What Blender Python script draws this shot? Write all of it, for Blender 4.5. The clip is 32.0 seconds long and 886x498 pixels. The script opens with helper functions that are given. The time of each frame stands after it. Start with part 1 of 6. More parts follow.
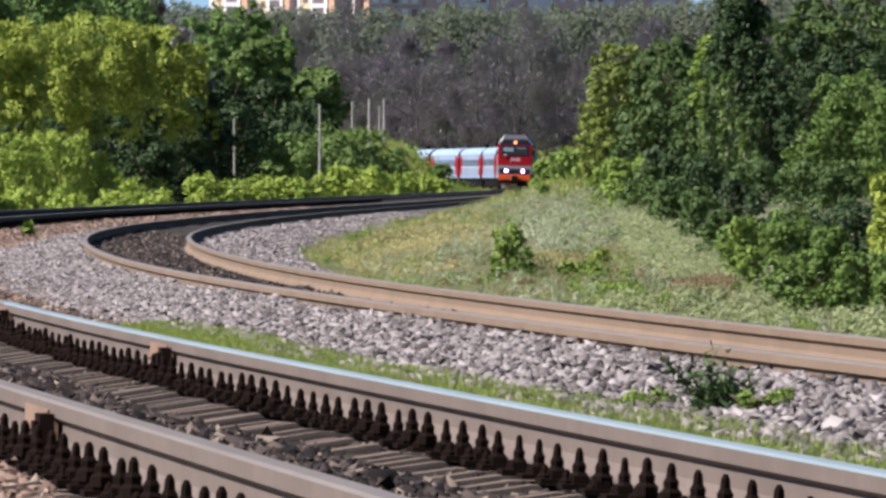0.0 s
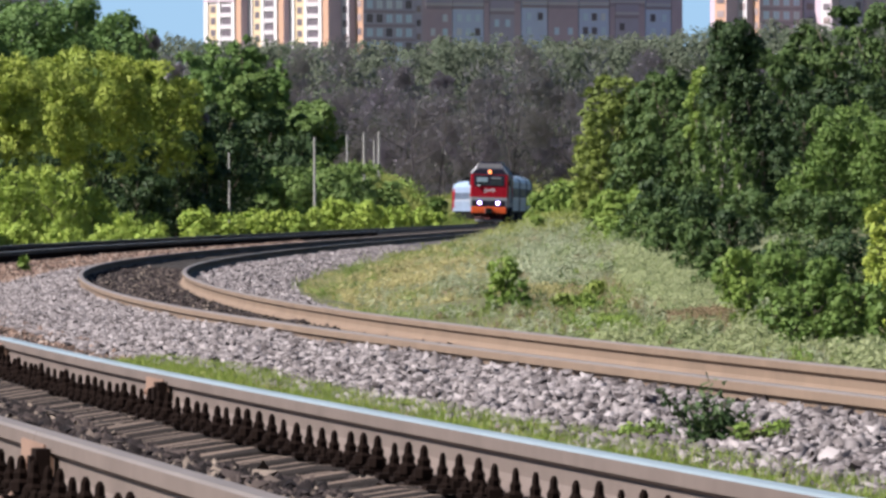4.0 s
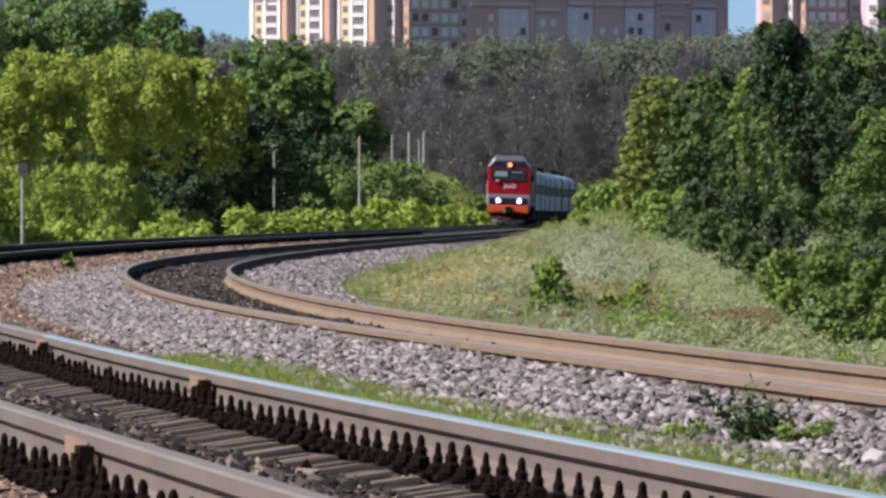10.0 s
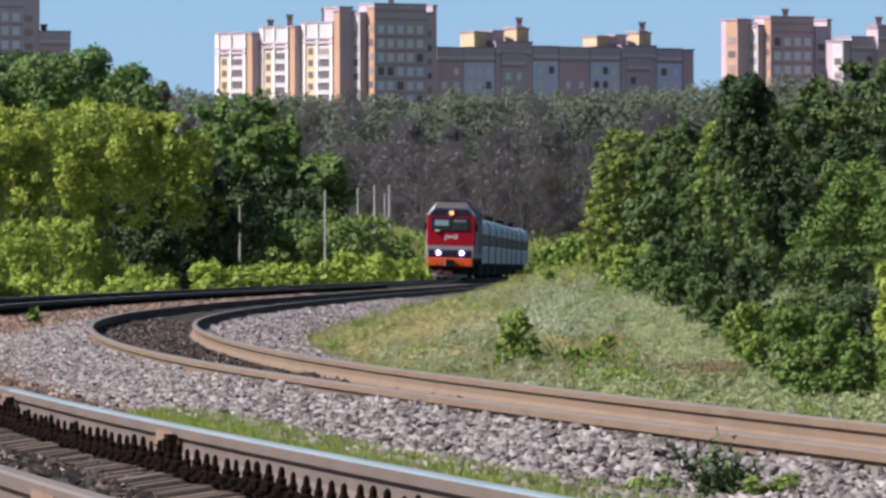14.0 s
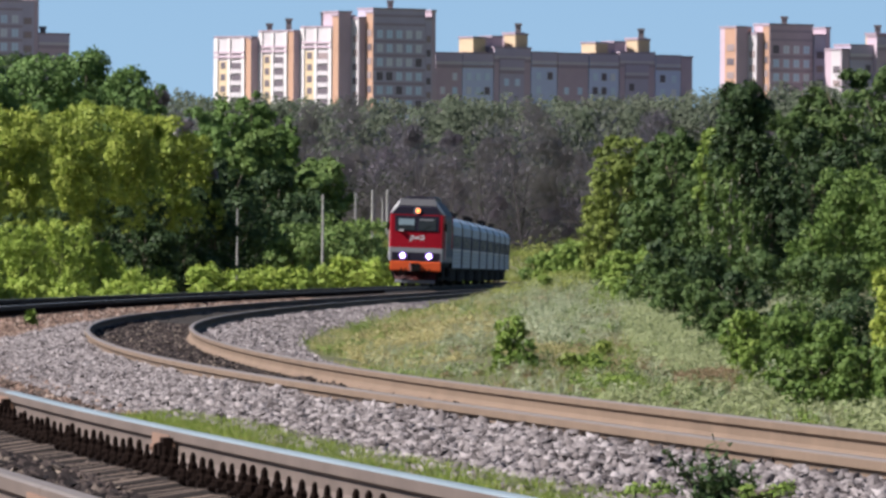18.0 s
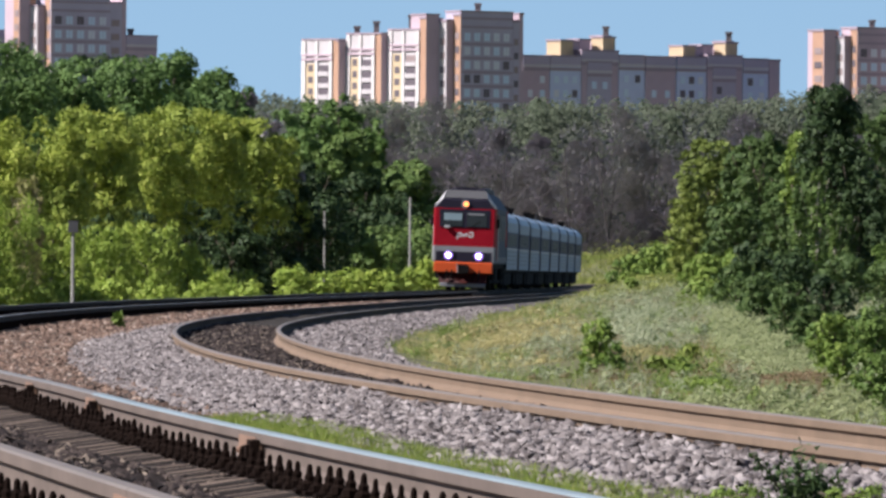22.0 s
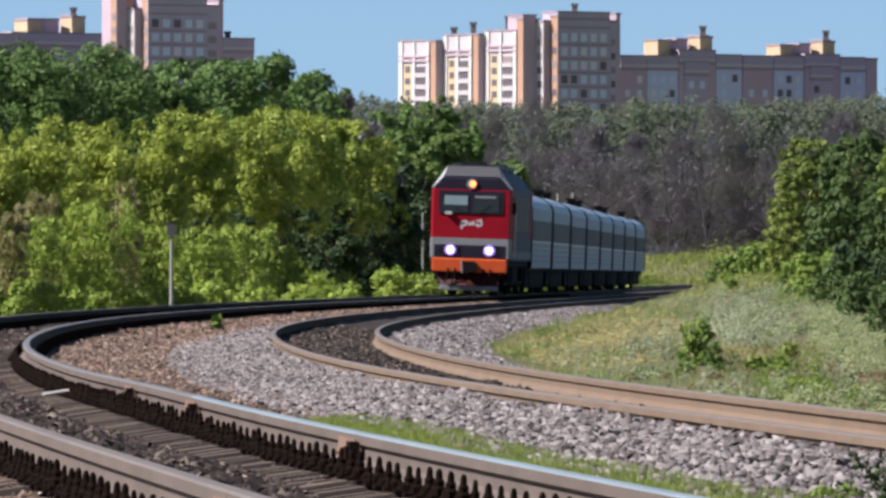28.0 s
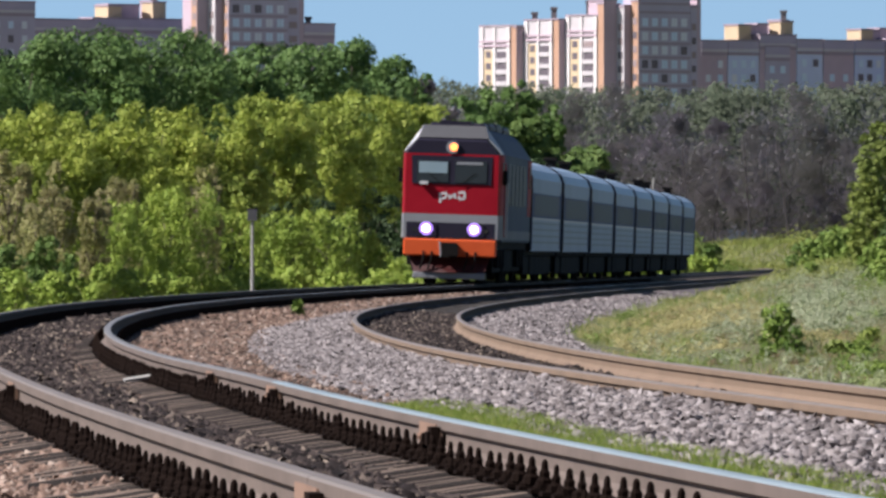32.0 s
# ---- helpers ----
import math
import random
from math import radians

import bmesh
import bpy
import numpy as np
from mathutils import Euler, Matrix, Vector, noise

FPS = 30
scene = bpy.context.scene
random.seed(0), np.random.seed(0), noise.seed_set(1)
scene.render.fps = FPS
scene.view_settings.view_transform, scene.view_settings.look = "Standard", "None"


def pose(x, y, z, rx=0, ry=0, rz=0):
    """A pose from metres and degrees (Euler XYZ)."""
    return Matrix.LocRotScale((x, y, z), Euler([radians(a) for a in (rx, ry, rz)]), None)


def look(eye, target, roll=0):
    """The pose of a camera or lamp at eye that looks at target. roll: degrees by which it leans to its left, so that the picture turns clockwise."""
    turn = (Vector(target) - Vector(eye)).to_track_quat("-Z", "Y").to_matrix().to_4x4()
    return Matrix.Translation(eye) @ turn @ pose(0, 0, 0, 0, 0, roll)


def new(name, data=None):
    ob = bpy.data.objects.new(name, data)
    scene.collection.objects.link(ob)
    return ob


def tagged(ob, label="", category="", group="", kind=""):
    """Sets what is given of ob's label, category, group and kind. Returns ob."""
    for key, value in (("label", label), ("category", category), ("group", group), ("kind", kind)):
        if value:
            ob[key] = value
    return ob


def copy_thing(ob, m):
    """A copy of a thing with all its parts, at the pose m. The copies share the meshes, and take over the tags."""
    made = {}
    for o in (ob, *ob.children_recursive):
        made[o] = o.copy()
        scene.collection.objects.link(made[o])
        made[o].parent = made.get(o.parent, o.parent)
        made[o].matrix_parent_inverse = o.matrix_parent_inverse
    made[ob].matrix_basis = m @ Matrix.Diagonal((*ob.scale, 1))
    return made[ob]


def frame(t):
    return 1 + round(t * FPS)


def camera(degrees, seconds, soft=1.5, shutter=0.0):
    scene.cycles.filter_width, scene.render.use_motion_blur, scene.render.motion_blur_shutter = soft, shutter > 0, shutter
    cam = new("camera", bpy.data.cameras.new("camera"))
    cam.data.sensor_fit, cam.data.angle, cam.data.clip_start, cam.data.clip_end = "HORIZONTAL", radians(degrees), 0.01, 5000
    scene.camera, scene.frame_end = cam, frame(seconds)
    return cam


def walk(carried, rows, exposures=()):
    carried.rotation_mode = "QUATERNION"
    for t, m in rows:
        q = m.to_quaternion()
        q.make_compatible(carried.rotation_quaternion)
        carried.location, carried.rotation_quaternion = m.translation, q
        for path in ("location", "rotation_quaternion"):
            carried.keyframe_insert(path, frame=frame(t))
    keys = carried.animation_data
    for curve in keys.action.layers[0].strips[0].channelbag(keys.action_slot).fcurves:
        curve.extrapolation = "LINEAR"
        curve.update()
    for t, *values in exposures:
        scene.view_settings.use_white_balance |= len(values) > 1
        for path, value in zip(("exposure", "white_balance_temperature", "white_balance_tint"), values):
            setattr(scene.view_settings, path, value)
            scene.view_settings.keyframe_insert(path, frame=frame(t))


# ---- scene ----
# camera on a tripod-like stand beside the track; long lens
EYE = 0.76
cam = camera(5.269, 32.0, soft=2.9)
PATH = [
    (0, -1.6024, -0.4459, 0.04), (0.5, -1.5464, -0.4662, 0.06), (1, -1.4399, -0.4633, 0.14), (1.5, -1.4077, -0.4110, 0.05), (2, -1.3828, -0.2746, 0.28),
    (2.5, -1.4205, -0.2032, 0.21), (3, -1.5641, -0.1615, 0.28), (3.5, -1.6390, -0.1906, 0.33), (5.5, -1.6351, -0.3855, 0.13), (6, -1.7452, -0.0950, 0.01),
    (6.5, -1.7971, -0.0032, 0.17), (7, -1.7650, 0.0769, 0.15), (7.5, -1.7184, 0.1117, 0.20), (8, -1.6227, 0.0538, 0.11), (8.5, -1.5228, -0.0476, 0.02),
    (9, -1.4339, -0.1265, 0.02), (9.5, -1.3671, -0.2130, -0.02), (10, -1.3656, -0.2515, 0.01), (10.5, -1.4290, -0.2517, -0.04), (11, -1.5405, -0.1871, 0.05),
    (11.5, -1.6411, -0.1059, -0.12), (12, -1.6940, -0.0328, 0.07), (12.5, -1.7108, 0.0267, 0.14), (13, -1.6922, 0.0582, 0.08), (13.5, -1.6294, 0.0739, 0.06),
    (14, -1.5693, 0.0684, 0.11), (14.5, -1.5239, 0.0755, 0.18), (16.5, -1.5578, 0.0552, -0.18), (17, -1.5937, 0.0579, -0.24), (17.5, -1.6160, 0.0692, -0.36),
    (18, -1.5856, 0.0993, -0.31), (18.5, -1.4195, 0.1029, -0.34), (19, -1.3439, 0.1112, -0.39), (19.5, -1.2528, 0.0900, -0.31), (20, -1.1900, 0.0557, -0.46),
    (20.5, -1.1381, 0.0267, -0.48), (21, -1.0849, 0.0182, -0.47), (21.5, -1.0729, 0.0515, -0.31), (22, -1.0671, 0.1126, -0.43), (22.5, -1.0530, 0.1814, -0.40),
    (23, -1.0416, 0.2177, -0.39), (23.5, -1.0054, 0.2348, -0.36), (24, -0.9646, 0.2312, -0.34), (24.5, -0.9141, 0.2013, -0.24), (26.5, -0.7508, 0.0644, -0.12),
    (27, -0.6897, 0.0537, -0.19), (27.5, -0.6084, 0.0835, -0.09), (28, -0.4813, 0.1157, -0.07), (28.5, -0.3934, 0.1339, -0.11), (29, -0.3262, 0.1251, -0.06),
    (29.5, -0.2523, 0.1055, -0.08), (30, -0.1569, 0.0460, 0.01), (30.5, -0.0742, 0.0075, -0.02), (31, -0.0051, -0.0190, 0.01), (31.5, 0.0215, -0.0274, -0.03),
    (32, -0.0000, 0.0266, 0.00),
]

walk(cam, [(t, pose(0, 0, EYE, 90 + p, r, y)) for t, y, p, r in PATH], [(0, 0.82), (3.5, 0.86), (6.2, 0.86), (7.0, 0.67), (32, 0.66)])

# ---- light ----
SUN_AZ, SUN_EL = -107.0, 44.0          # degrees from +y towards +x, and above the horizon
world = bpy.data.worlds.new("world")
scene.world = world
world.use_nodes = True
wn = world.node_tree
sky = wn.nodes.new("ShaderNodeTexSky")
sky.sky_type = "NISHITA"
sky.sun_disc = False
sky.sun_elevation, sky.sun_rotation = radians(SUN_EL), radians(SUN_AZ)
sky.air_density, sky.dust_density, sky.ozone_density = 1.0, 0.0, 5.0
wn.links.new(sky.outputs[0], wn.nodes["Background"].inputs[0])
wn.nodes["Background"].inputs[1].default_value = 0.042
sun = new("sun", bpy.data.lights.new("sun", "SUN"))
sun.data.energy, sun.data.angle, sun.data.color = 5.0, radians(0.6), (1.0, 0.95, 0.89)
sd = Vector((math.sin(radians(SUN_AZ)) * math.cos(radians(SUN_EL)), math.cos(radians(SUN_AZ)) * math.cos(radians(SUN_EL)), math.sin(radians(SUN_EL))))
sun.matrix_world = look(sd * 100, (0, 0, 0))
scene.view_settings.use_white_balance = True
scene.view_settings.white_balance_temperature = 6330
scene.view_settings.white_balance_tint = 15


# ---- materials ----
def mat(name, rough=0.8, metal=0.0, spec=0.3):
    m = bpy.data.materials.new(name)
    m.use_nodes = True
    b = m.node_tree.nodes["Principled BSDF"]
    b.inputs["Roughness"].default_value, b.inputs["Metallic"].default_value = rough, metal
    b.inputs["Specular IOR Level"].default_value = spec
    return m, m.node_tree, b


def ramp(nt, fac, stops):
    r = nt.nodes.new("ShaderNodeValToRGB")
    e = r.color_ramp.elements
    while len(e) < len(stops):
        e.new(0.5)
    for k, (p, c) in zip(e, stops):
        k.position, k.color = p, (*c, 1)
    nt.links.new(fac, r.inputs[0])
    return r.outputs[0]


def tex(nt, scale, detail=4, coord="Object", rough=0.6, stretch=None):
    n = nt.nodes.new("ShaderNodeTexNoise")
    n.inputs["Scale"].default_value, n.inputs["Detail"].default_value, n.inputs["Roughness"].default_value = scale, detail, rough
    c = nt.nodes.new("ShaderNodeTexCoord")
    src = c.outputs[coord]
    if stretch:
        mp = nt.nodes.new("ShaderNodeMapping")
        mp.inputs["Scale"].default_value = stretch
        nt.links.new(src, mp.inputs[0])
        src = mp.outputs[0]
    nt.links.new(src, n.inputs["Vector"])
    return n.outputs["Fac"]


def mixc(nt, fac, a, b, mode="MIX"):
    n = nt.nodes.new("ShaderNodeMix")
    n.data_type, n.blend_type = "RGBA", mode
    if isinstance(fac, (int, float)):
        n.inputs[0].default_value = fac
    else:
        nt.links.new(fac, n.inputs[0])
    for sock, v in ((n.inputs[6], a), (n.inputs[7], b)):
        if isinstance(v, tuple):
            sock.default_value = (*v, 1)
        else:
            nt.links.new(v, sock)
    return n.outputs[2]


def bump(nt, b, height, strength=0.4, dist=0.02):
    n = nt.nodes.new("ShaderNodeBump")
    n.inputs["Strength"].default_value, n.inputs["Distance"].default_value = strength, dist
    nt.links.new(height, n.inputs["Height"])
    nt.links.new(n.outputs[0], b.inputs["Normal"])


def plain(name, a, c, scale=6.0, rough=0.7, metal=0.0, spec=0.3, bmp=0.15, dist=0.01, coarse=0.4):
    """Two colours mixed by a fine and a coarse noise."""
    m, nt, b = mat(name, rough, metal, spec)
    fine, big = tex(nt, scale), tex(nt, scale * 0.13, 3)
    col = mixc(nt, fine, a, c)
    dark = tuple(v * 0.7 for v in a)
    col2 = mixc(nt, ramp(nt, big, [(0.42, (0, 0, 0)), (0.68, (coarse,) * 3)]), col, dark)
    nt.links.new(col2, b.inputs["Base Color"])
    if bmp:
        bump(nt, b, fine, bmp, dist)
    return m


def island(name, stops, rough=0.85, translucent=0.0, spec=0.2, grain=None, big=None):
    """Colour by piece, out of a ramp; leaves let some light through."""
    m, nt, b = mat(name, rough, 0.0, spec)
    g = nt.nodes.new("ShaderNodeNewGeometry")
    col = ramp(nt, g.outputs["Random Per Island"], stops)
    if grain:
        col = mixc(nt, tex(nt, grain), col, (0.5, 0.5, 0.5), "OVERLAY")
    if big:
        k = ramp(nt, tex(nt, big[0], 3), [(0.38, (0, 0, 0)), (0.66, (1, 1, 1))])
        col = mixc(nt, k, col, mixc(nt, 0.6, col, big[1]))
    nt.links.new(col, b.inputs["Base Color"])
    if translucent:
        tr, mx = nt.nodes.new("ShaderNodeBsdfTranslucent"), nt.nodes.new("ShaderNodeMixShader")
        nt.links.new(col, tr.inputs[0])
        mx.inputs[0].default_value = translucent
        nt.links.new(b.outputs[0], mx.inputs[1])
        nt.links.new(tr.outputs[0], mx.inputs[2])
        nt.links.new(mx.outputs[0], nt.nodes["Material Output"].inputs[0])
    return m


def glow(name, colour, strength):
    m, _, b = mat(name, 0.3)
    b.inputs["Base Color"].default_value = (*colour, 1)
    b.inputs["Emission Color"].default_value = (*colour, 1)
    b.inputs["Emission Strength"].default_value = strength
    return m


M = {}
M["soil"] = plain("soil", (0.11, 0.085, 0.055), (0.17, 0.135, 0.085), 3.0, 0.95, bmp=0.6, dist=0.05)
M["grass_ground"] = plain("grass_ground", (0.085, 0.09, 0.04), (0.15, 0.15, 0.07), 2.0, 0.95, bmp=0.6, dist=0.08)
M["ballast_dark"] = plain("ballast_dark", (0.02, 0.017, 0.015), (0.09, 0.075, 0.062), 30.0, 0.95, bmp=1.0, dist=0.08)
M["ballast_brown"] = plain("ballast_brown", (0.06, 0.045, 0.035), (0.20, 0.15, 0.115), 30.0, 0.95, bmp=1.0, dist=0.08)
M["ballast_pale"] = plain("ballast_pale", (0.07, 0.06, 0.062), (0.17, 0.15, 0.155), 22.0, 0.95, bmp=0.9, dist=0.04)
M["stone_dark"] = island("stone_dark", [(0.0, (0.008, 0.006, 0.006)), (0.5, (0.03, 0.023, 0.022)), (0.86, (0.078, 0.06, 0.053)), (1.0, (0.26, 0.21, 0.165))], 0.9, grain=40)
M["stone_brown"] = island("stone_brown", [(0.0, (0.04, 0.026, 0.02)), (0.45, (0.16, 0.105, 0.079)), (0.85, (0.275, 0.188, 0.145)), (1.0, (0.43, 0.355, 0.295))], 0.9, grain=40)
M["stone_pale"] = island("stone_pale", [(0.0, (0.046, 0.038, 0.038)), (0.25, (0.138, 0.12, 0.117)), (0.75, (0.256, 0.229, 0.224)), (1.0, (0.367, 0.333, 0.325))], 0.9, grain=40)
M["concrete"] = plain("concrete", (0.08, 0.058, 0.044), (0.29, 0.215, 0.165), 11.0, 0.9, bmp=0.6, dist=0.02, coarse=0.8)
# dark concrete for sleeper sides: shade of the gaps put into the colour
M["concrete_side_shade"] = plain("concrete_side_shade", (0.014, 0.011, 0.01), (0.04, 0.032, 0.028), 14.0, 0.9, bmp=0.6, dist=0.02)
M["rail_side"] = plain("rail_side", (0.19, 0.133, 0.092), (0.245, 0.175, 0.122), 7.0, 0.75, 0.0, 0.25, bmp=0.1)
M["rail_side_worn"] = plain("rail_side_worn", (0.14, 0.108, 0.09), (0.19, 0.15, 0.127), 7.0, 0.75, 0.0, 0.25, bmp=0.1)
M["rail_top_dull"] = plain("rail_top_dull", (0.238, 0.196, 0.161), (0.294, 0.245, 0.21), 3.0, 0.5, 0.35, bmp=0.05)
# reflected sky blue is mixed into this steel; the next one lacks it
M["rail_top"] = plain("rail_top", (0.46, 0.54, 0.54), (0.54, 0.62, 0.62), 3.0, 0.42, 0.65, bmp=0.03)
M["rail_top_worn"] = plain("rail_top_worn", (0.36, 0.33, 0.30), (0.44, 0.41, 0.37), 3.0, 0.5, 0.8, bmp=0.03)
# near-black for the rails' right sides: their shade put into the colour
M["rail_right_shade"] = plain("rail_right_shade", (0.03, 0.024, 0.02), (0.06, 0.047, 0.04), 7.0, 0.75, 0.0, 0.12, bmp=0.1)
M["fastening"] = plain("fastening", (0.008, 0.0052, 0.0042), (0.022, 0.014, 0.011), 20.0, 0.9, 0.0, 0.03)
M["fishplate"] = plain("fishplate", (0.22, 0.14, 0.10), (0.30, 0.19, 0.135), 9.0, 0.8)
M["bark"] = plain("bark", (0.09, 0.07, 0.05), (0.17, 0.14, 0.11), 4.0, 0.95, bmp=0.6, dist=0.03)
M["bark_pale"] = plain("bark_pale", (0.28, 0.25, 0.2), (0.42, 0.39, 0.33), 4.0, 0.95, bmp=0.4, dist=0.03)
M["leaf_yellow"] = island("leaf_yellow", [(0.0, (0.23, 0.30, 0.042)), (0.5, (0.325, 0.39, 0.06)), (1.0, (0.425, 0.465, 0.094))], 0.6, 0.14, big=(0.3, (0.15, 0.22, 0.045)))
M["leaf_dry"] = island("leaf_dry", [(0.0, (0.27, 0.235, 0.13)), (0.5, (0.36, 0.325, 0.17)), (1.0, (0.42, 0.41, 0.17))], 0.7, 0.4, big=(0.45, (0.30, 0.35, 0.07)))
M["leaf_thicket"] = island("leaf_thicket", [(0.0, (0.052, 0.094, 0.027)), (0.6, (0.082, 0.136, 0.038)), (1.0, (0.13, 0.185, 0.056))], 0.6, 0.13, big=(0.5, (0.05, 0.09, 0.028)))
M["leaf_wood"] = island("leaf_wood", [(0.0, (0.10, 0.175, 0.045)), (0.6, (0.14, 0.235, 0.062)), (1.0, (0.19, 0.285, 0.082))], 0.6, 0.22, big=(0.3, (0.05, 0.10, 0.034)))
M["leaf_olive"] = island("leaf_olive", [(0.0, (0.145, 0.19, 0.042)), (0.6, (0.20, 0.25, 0.052)), (1.0, (0.26, 0.305, 0.068))], 0.6, 0.16, big=(0.5, (0.085, 0.13, 0.033)))
M["leaf_shrub"] = island("leaf_shrub", [(0.0, (0.085, 0.15, 0.03)), (0.6, (0.122, 0.195, 0.041)), (1.0, (0.175, 0.245, 0.06))], 0.6, 0.14, big=(0.5, (0.09, 0.155, 0.04)))
M["leaf_lime"] = island("leaf_lime", [(0.0, (0.20, 0.29, 0.042)), (0.5, (0.30, 0.395, 0.062)), (1.0, (0.40, 0.475, 0.095))], 0.6, 0.16, big=(0.4, (0.19, 0.29, 0.06)))
M["leaf_green"] = island("leaf_green", [(0.0, (0.11, 0.18, 0.045)), (0.6, (0.155, 0.235, 0.06)), (1.0, (0.215, 0.29, 0.085))], 0.6, 0.16, big=(0.25, (0.07, 0.125, 0.04)))
M["leaf_mid"] = island("leaf_mid", [(0.0, (0.14, 0.22, 0.04)), (0.6, (0.20, 0.29, 0.055)), (1.0, (0.28, 0.35, 0.08))], 0.6, 0.14, big=(0.4, (0.10, 0.17, 0.04)))
M["leaf_deep"] = island("leaf_deep", [(0.0, (0.047, 0.087, 0.03)), (0.6, (0.073, 0.125, 0.039)), (1.0, (0.12, 0.168, 0.057))], 0.6, 0.12, big=(0.4, (0.035, 0.066, 0.026)))
# darkest leaves: deep shade among the plants is put into their colour
M["leaf_dark_shade"] = island("leaf_dark_shade", [(0.0, (0.02, 0.042, 0.016)), (0.6, (0.038, 0.07, 0.023)), (1.0, (0.065, 0.10, 0.035))], 0.6, 0.1)
# bluish haze of the distance is mixed into the far leaves and twigs
M["leaf_far_haze"] = island("leaf_far_haze", [(0.0, (0.098, 0.13, 0.083)), (0.6, (0.132, 0.165, 0.106)), (1.0, (0.165, 0.195, 0.127))], 0.8, 0.4, big=(0.12, (0.13, 0.128, 0.105)))
M["dead_wood"] = plain("dead_wood", (0.05, 0.043, 0.048), (0.085, 0.073, 0.078), 0.6, 0.95, bmp=0)
M["twig_far_haze"] = island("twig_far_haze", [(0.0, (0.322, 0.287, 0.332)), (0.5, (0.336, 0.30, 0.345)), (1.0, (0.35, 0.312, 0.358))], 0.9, 0.9, big=(0.09, (0.27, 0.28, 0.21)))
M["grass_pale"] = island("grass_pale", [(0.0, (0.20, 0.235, 0.105)), (0.5, (0.30, 0.325, 0.165)), (1.0, (0.41, 0.41, 0.23))], 0.85, 0.3, big=(0.2, (0.33, 0.36, 0.13)))
M["grass_straw"] = island("grass_straw", [(0.0, (0.35, 0.30, 0.12)), (0.5, (0.47, 0.415, 0.19)), (1.0, (0.58, 0.53, 0.28))], 0.85, 0.3)
M["grass_rust"] = island("grass_rust", [(0.0, (0.16, 0.11, 0.06)), (0.5, (0.26, 0.19, 0.11)), (1.0, (0.36, 0.28, 0.17))], 0.85, 0.3)
M["grass_bank"] = island("grass_bank", [(0.0, (0.19, 0.23, 0.05)), (0.5, (0.28, 0.31, 0.075)), (1.0, (0.40, 0.39, 0.13))], 0.85, 0.3, big=(0.12, (0.16, 0.22, 0.06)))
M["grass_silver"] = island("grass_silver", [(0.0, (0.27, 0.315, 0.18)), (0.5, (0.37, 0.41, 0.26)), (1.0, (0.47, 0.49, 0.34))], 0.85, 0.3)
M["grass_soft"] = island("grass_soft", [(0.0, (0.29, 0.335, 0.155)), (0.5, (0.345, 0.385, 0.195)), (1.0, (0.40, 0.43, 0.24))], 0.85, 0.4)
M["grass_green"] = island("grass_green", [(0.0, (0.12, 0.19, 0.03)), (0.6, (0.22, 0.29, 0.055)), (1.0, (0.34, 0.35, 0.10))], 0.8, 0.3)
M["grass_fresh"] = island("grass_fresh", [(0.0, (0.13, 0.20, 0.03)), (0.6, (0.22, 0.31, 0.06)), (1.0, (0.40, 0.42, 0.13))], 0.8, 0.3)
M["red"] = plain("red_paint", (0.275, 0.008, 0.018), (0.32, 0.012, 0.023), 3.0, 0.55, 0.0, 0.06, bmp=0)
M["orange"] = plain("orange_paint", (0.56, 0.075, 0.016), (0.62, 0.10, 0.022), 3.0, 0.5, 0.0, 0.3, bmp=0)
M["grey_paint"] = plain("grey_paint", (0.21, 0.22, 0.235), (0.25, 0.26, 0.275), 2.0, 0.65, 0.0, 0.06, bmp=0)
M["side_grey"] = plain("side_grey", (0.115, 0.138, 0.18), (0.145, 0.168, 0.21), 2.0, 0.7, 0.0, 0.03, bmp=0)
M["dark_grey"] = plain("dark_grey_paint", (0.017, 0.015, 0.028), (0.027, 0.024, 0.04), 2.0, 0.5, 0.0, 0.15, bmp=0)
M["roof_grey"] = plain("roof_grey", (0.075, 0.075, 0.08), (0.10, 0.10, 0.105), 2.0, 0.6, 0.0, 0.2, bmp=0)
M["black"] = plain("black_steel", (0.007, 0.0065, 0.007), (0.018, 0.016, 0.015), 5.0, 0.8, 0.0, 0.05)
M["white"] = plain("white_paint", (0.546, 0.546, 0.546), (0.574, 0.574, 0.574), 2.0, 0.5, bmp=0)
# carriage silver, and the slate side_grey, hold the blue of skylit shade
M["car_side"] = plain("carriage_silver", (0.255, 0.33, 0.455), (0.305, 0.38, 0.505), 1.0, 0.5, 0.0, 0.12, bmp=0)
M["car_rib"] = plain("carriage_rib", (0.16, 0.19, 0.22), (0.20, 0.23, 0.26), 1.0, 0.5, 0.0, 0.2, bmp=0)
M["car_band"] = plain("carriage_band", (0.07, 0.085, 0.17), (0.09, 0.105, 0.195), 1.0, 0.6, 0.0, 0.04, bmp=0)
M["car_roof"] = plain("carriage_roof", (0.32, 0.43, 0.56), (0.39, 0.50, 0.63), 1.5, 0.5, 0.1, 0.2, bmp=0)
M["glass"] = plain("dark_glass", (0.012, 0.015, 0.02), (0.02, 0.024, 0.03), 1.0, 0.06, 0.0, 0.6, bmp=0)
M["carriage_glass"] = plain("carriage_glass", (0.03, 0.036, 0.05), (0.04, 0.046, 0.06), 1.0, 0.4, 0.0, 0.06, bmp=0)
M["blind"] = plain("sun_blind", (0.21, 0.294, 0.336), (0.238, 0.322, 0.364), 2.0, 0.6, bmp=0)
M["lamp_white"] = glow("lamp_white", (0.95, 0.9, 1.0), 8.0)
# glow for the halo seen round the headlights, not a lamp itself
M["halo_violet"] = glow("halo_violet", (0.40, 0.24, 0.85), 0.7)
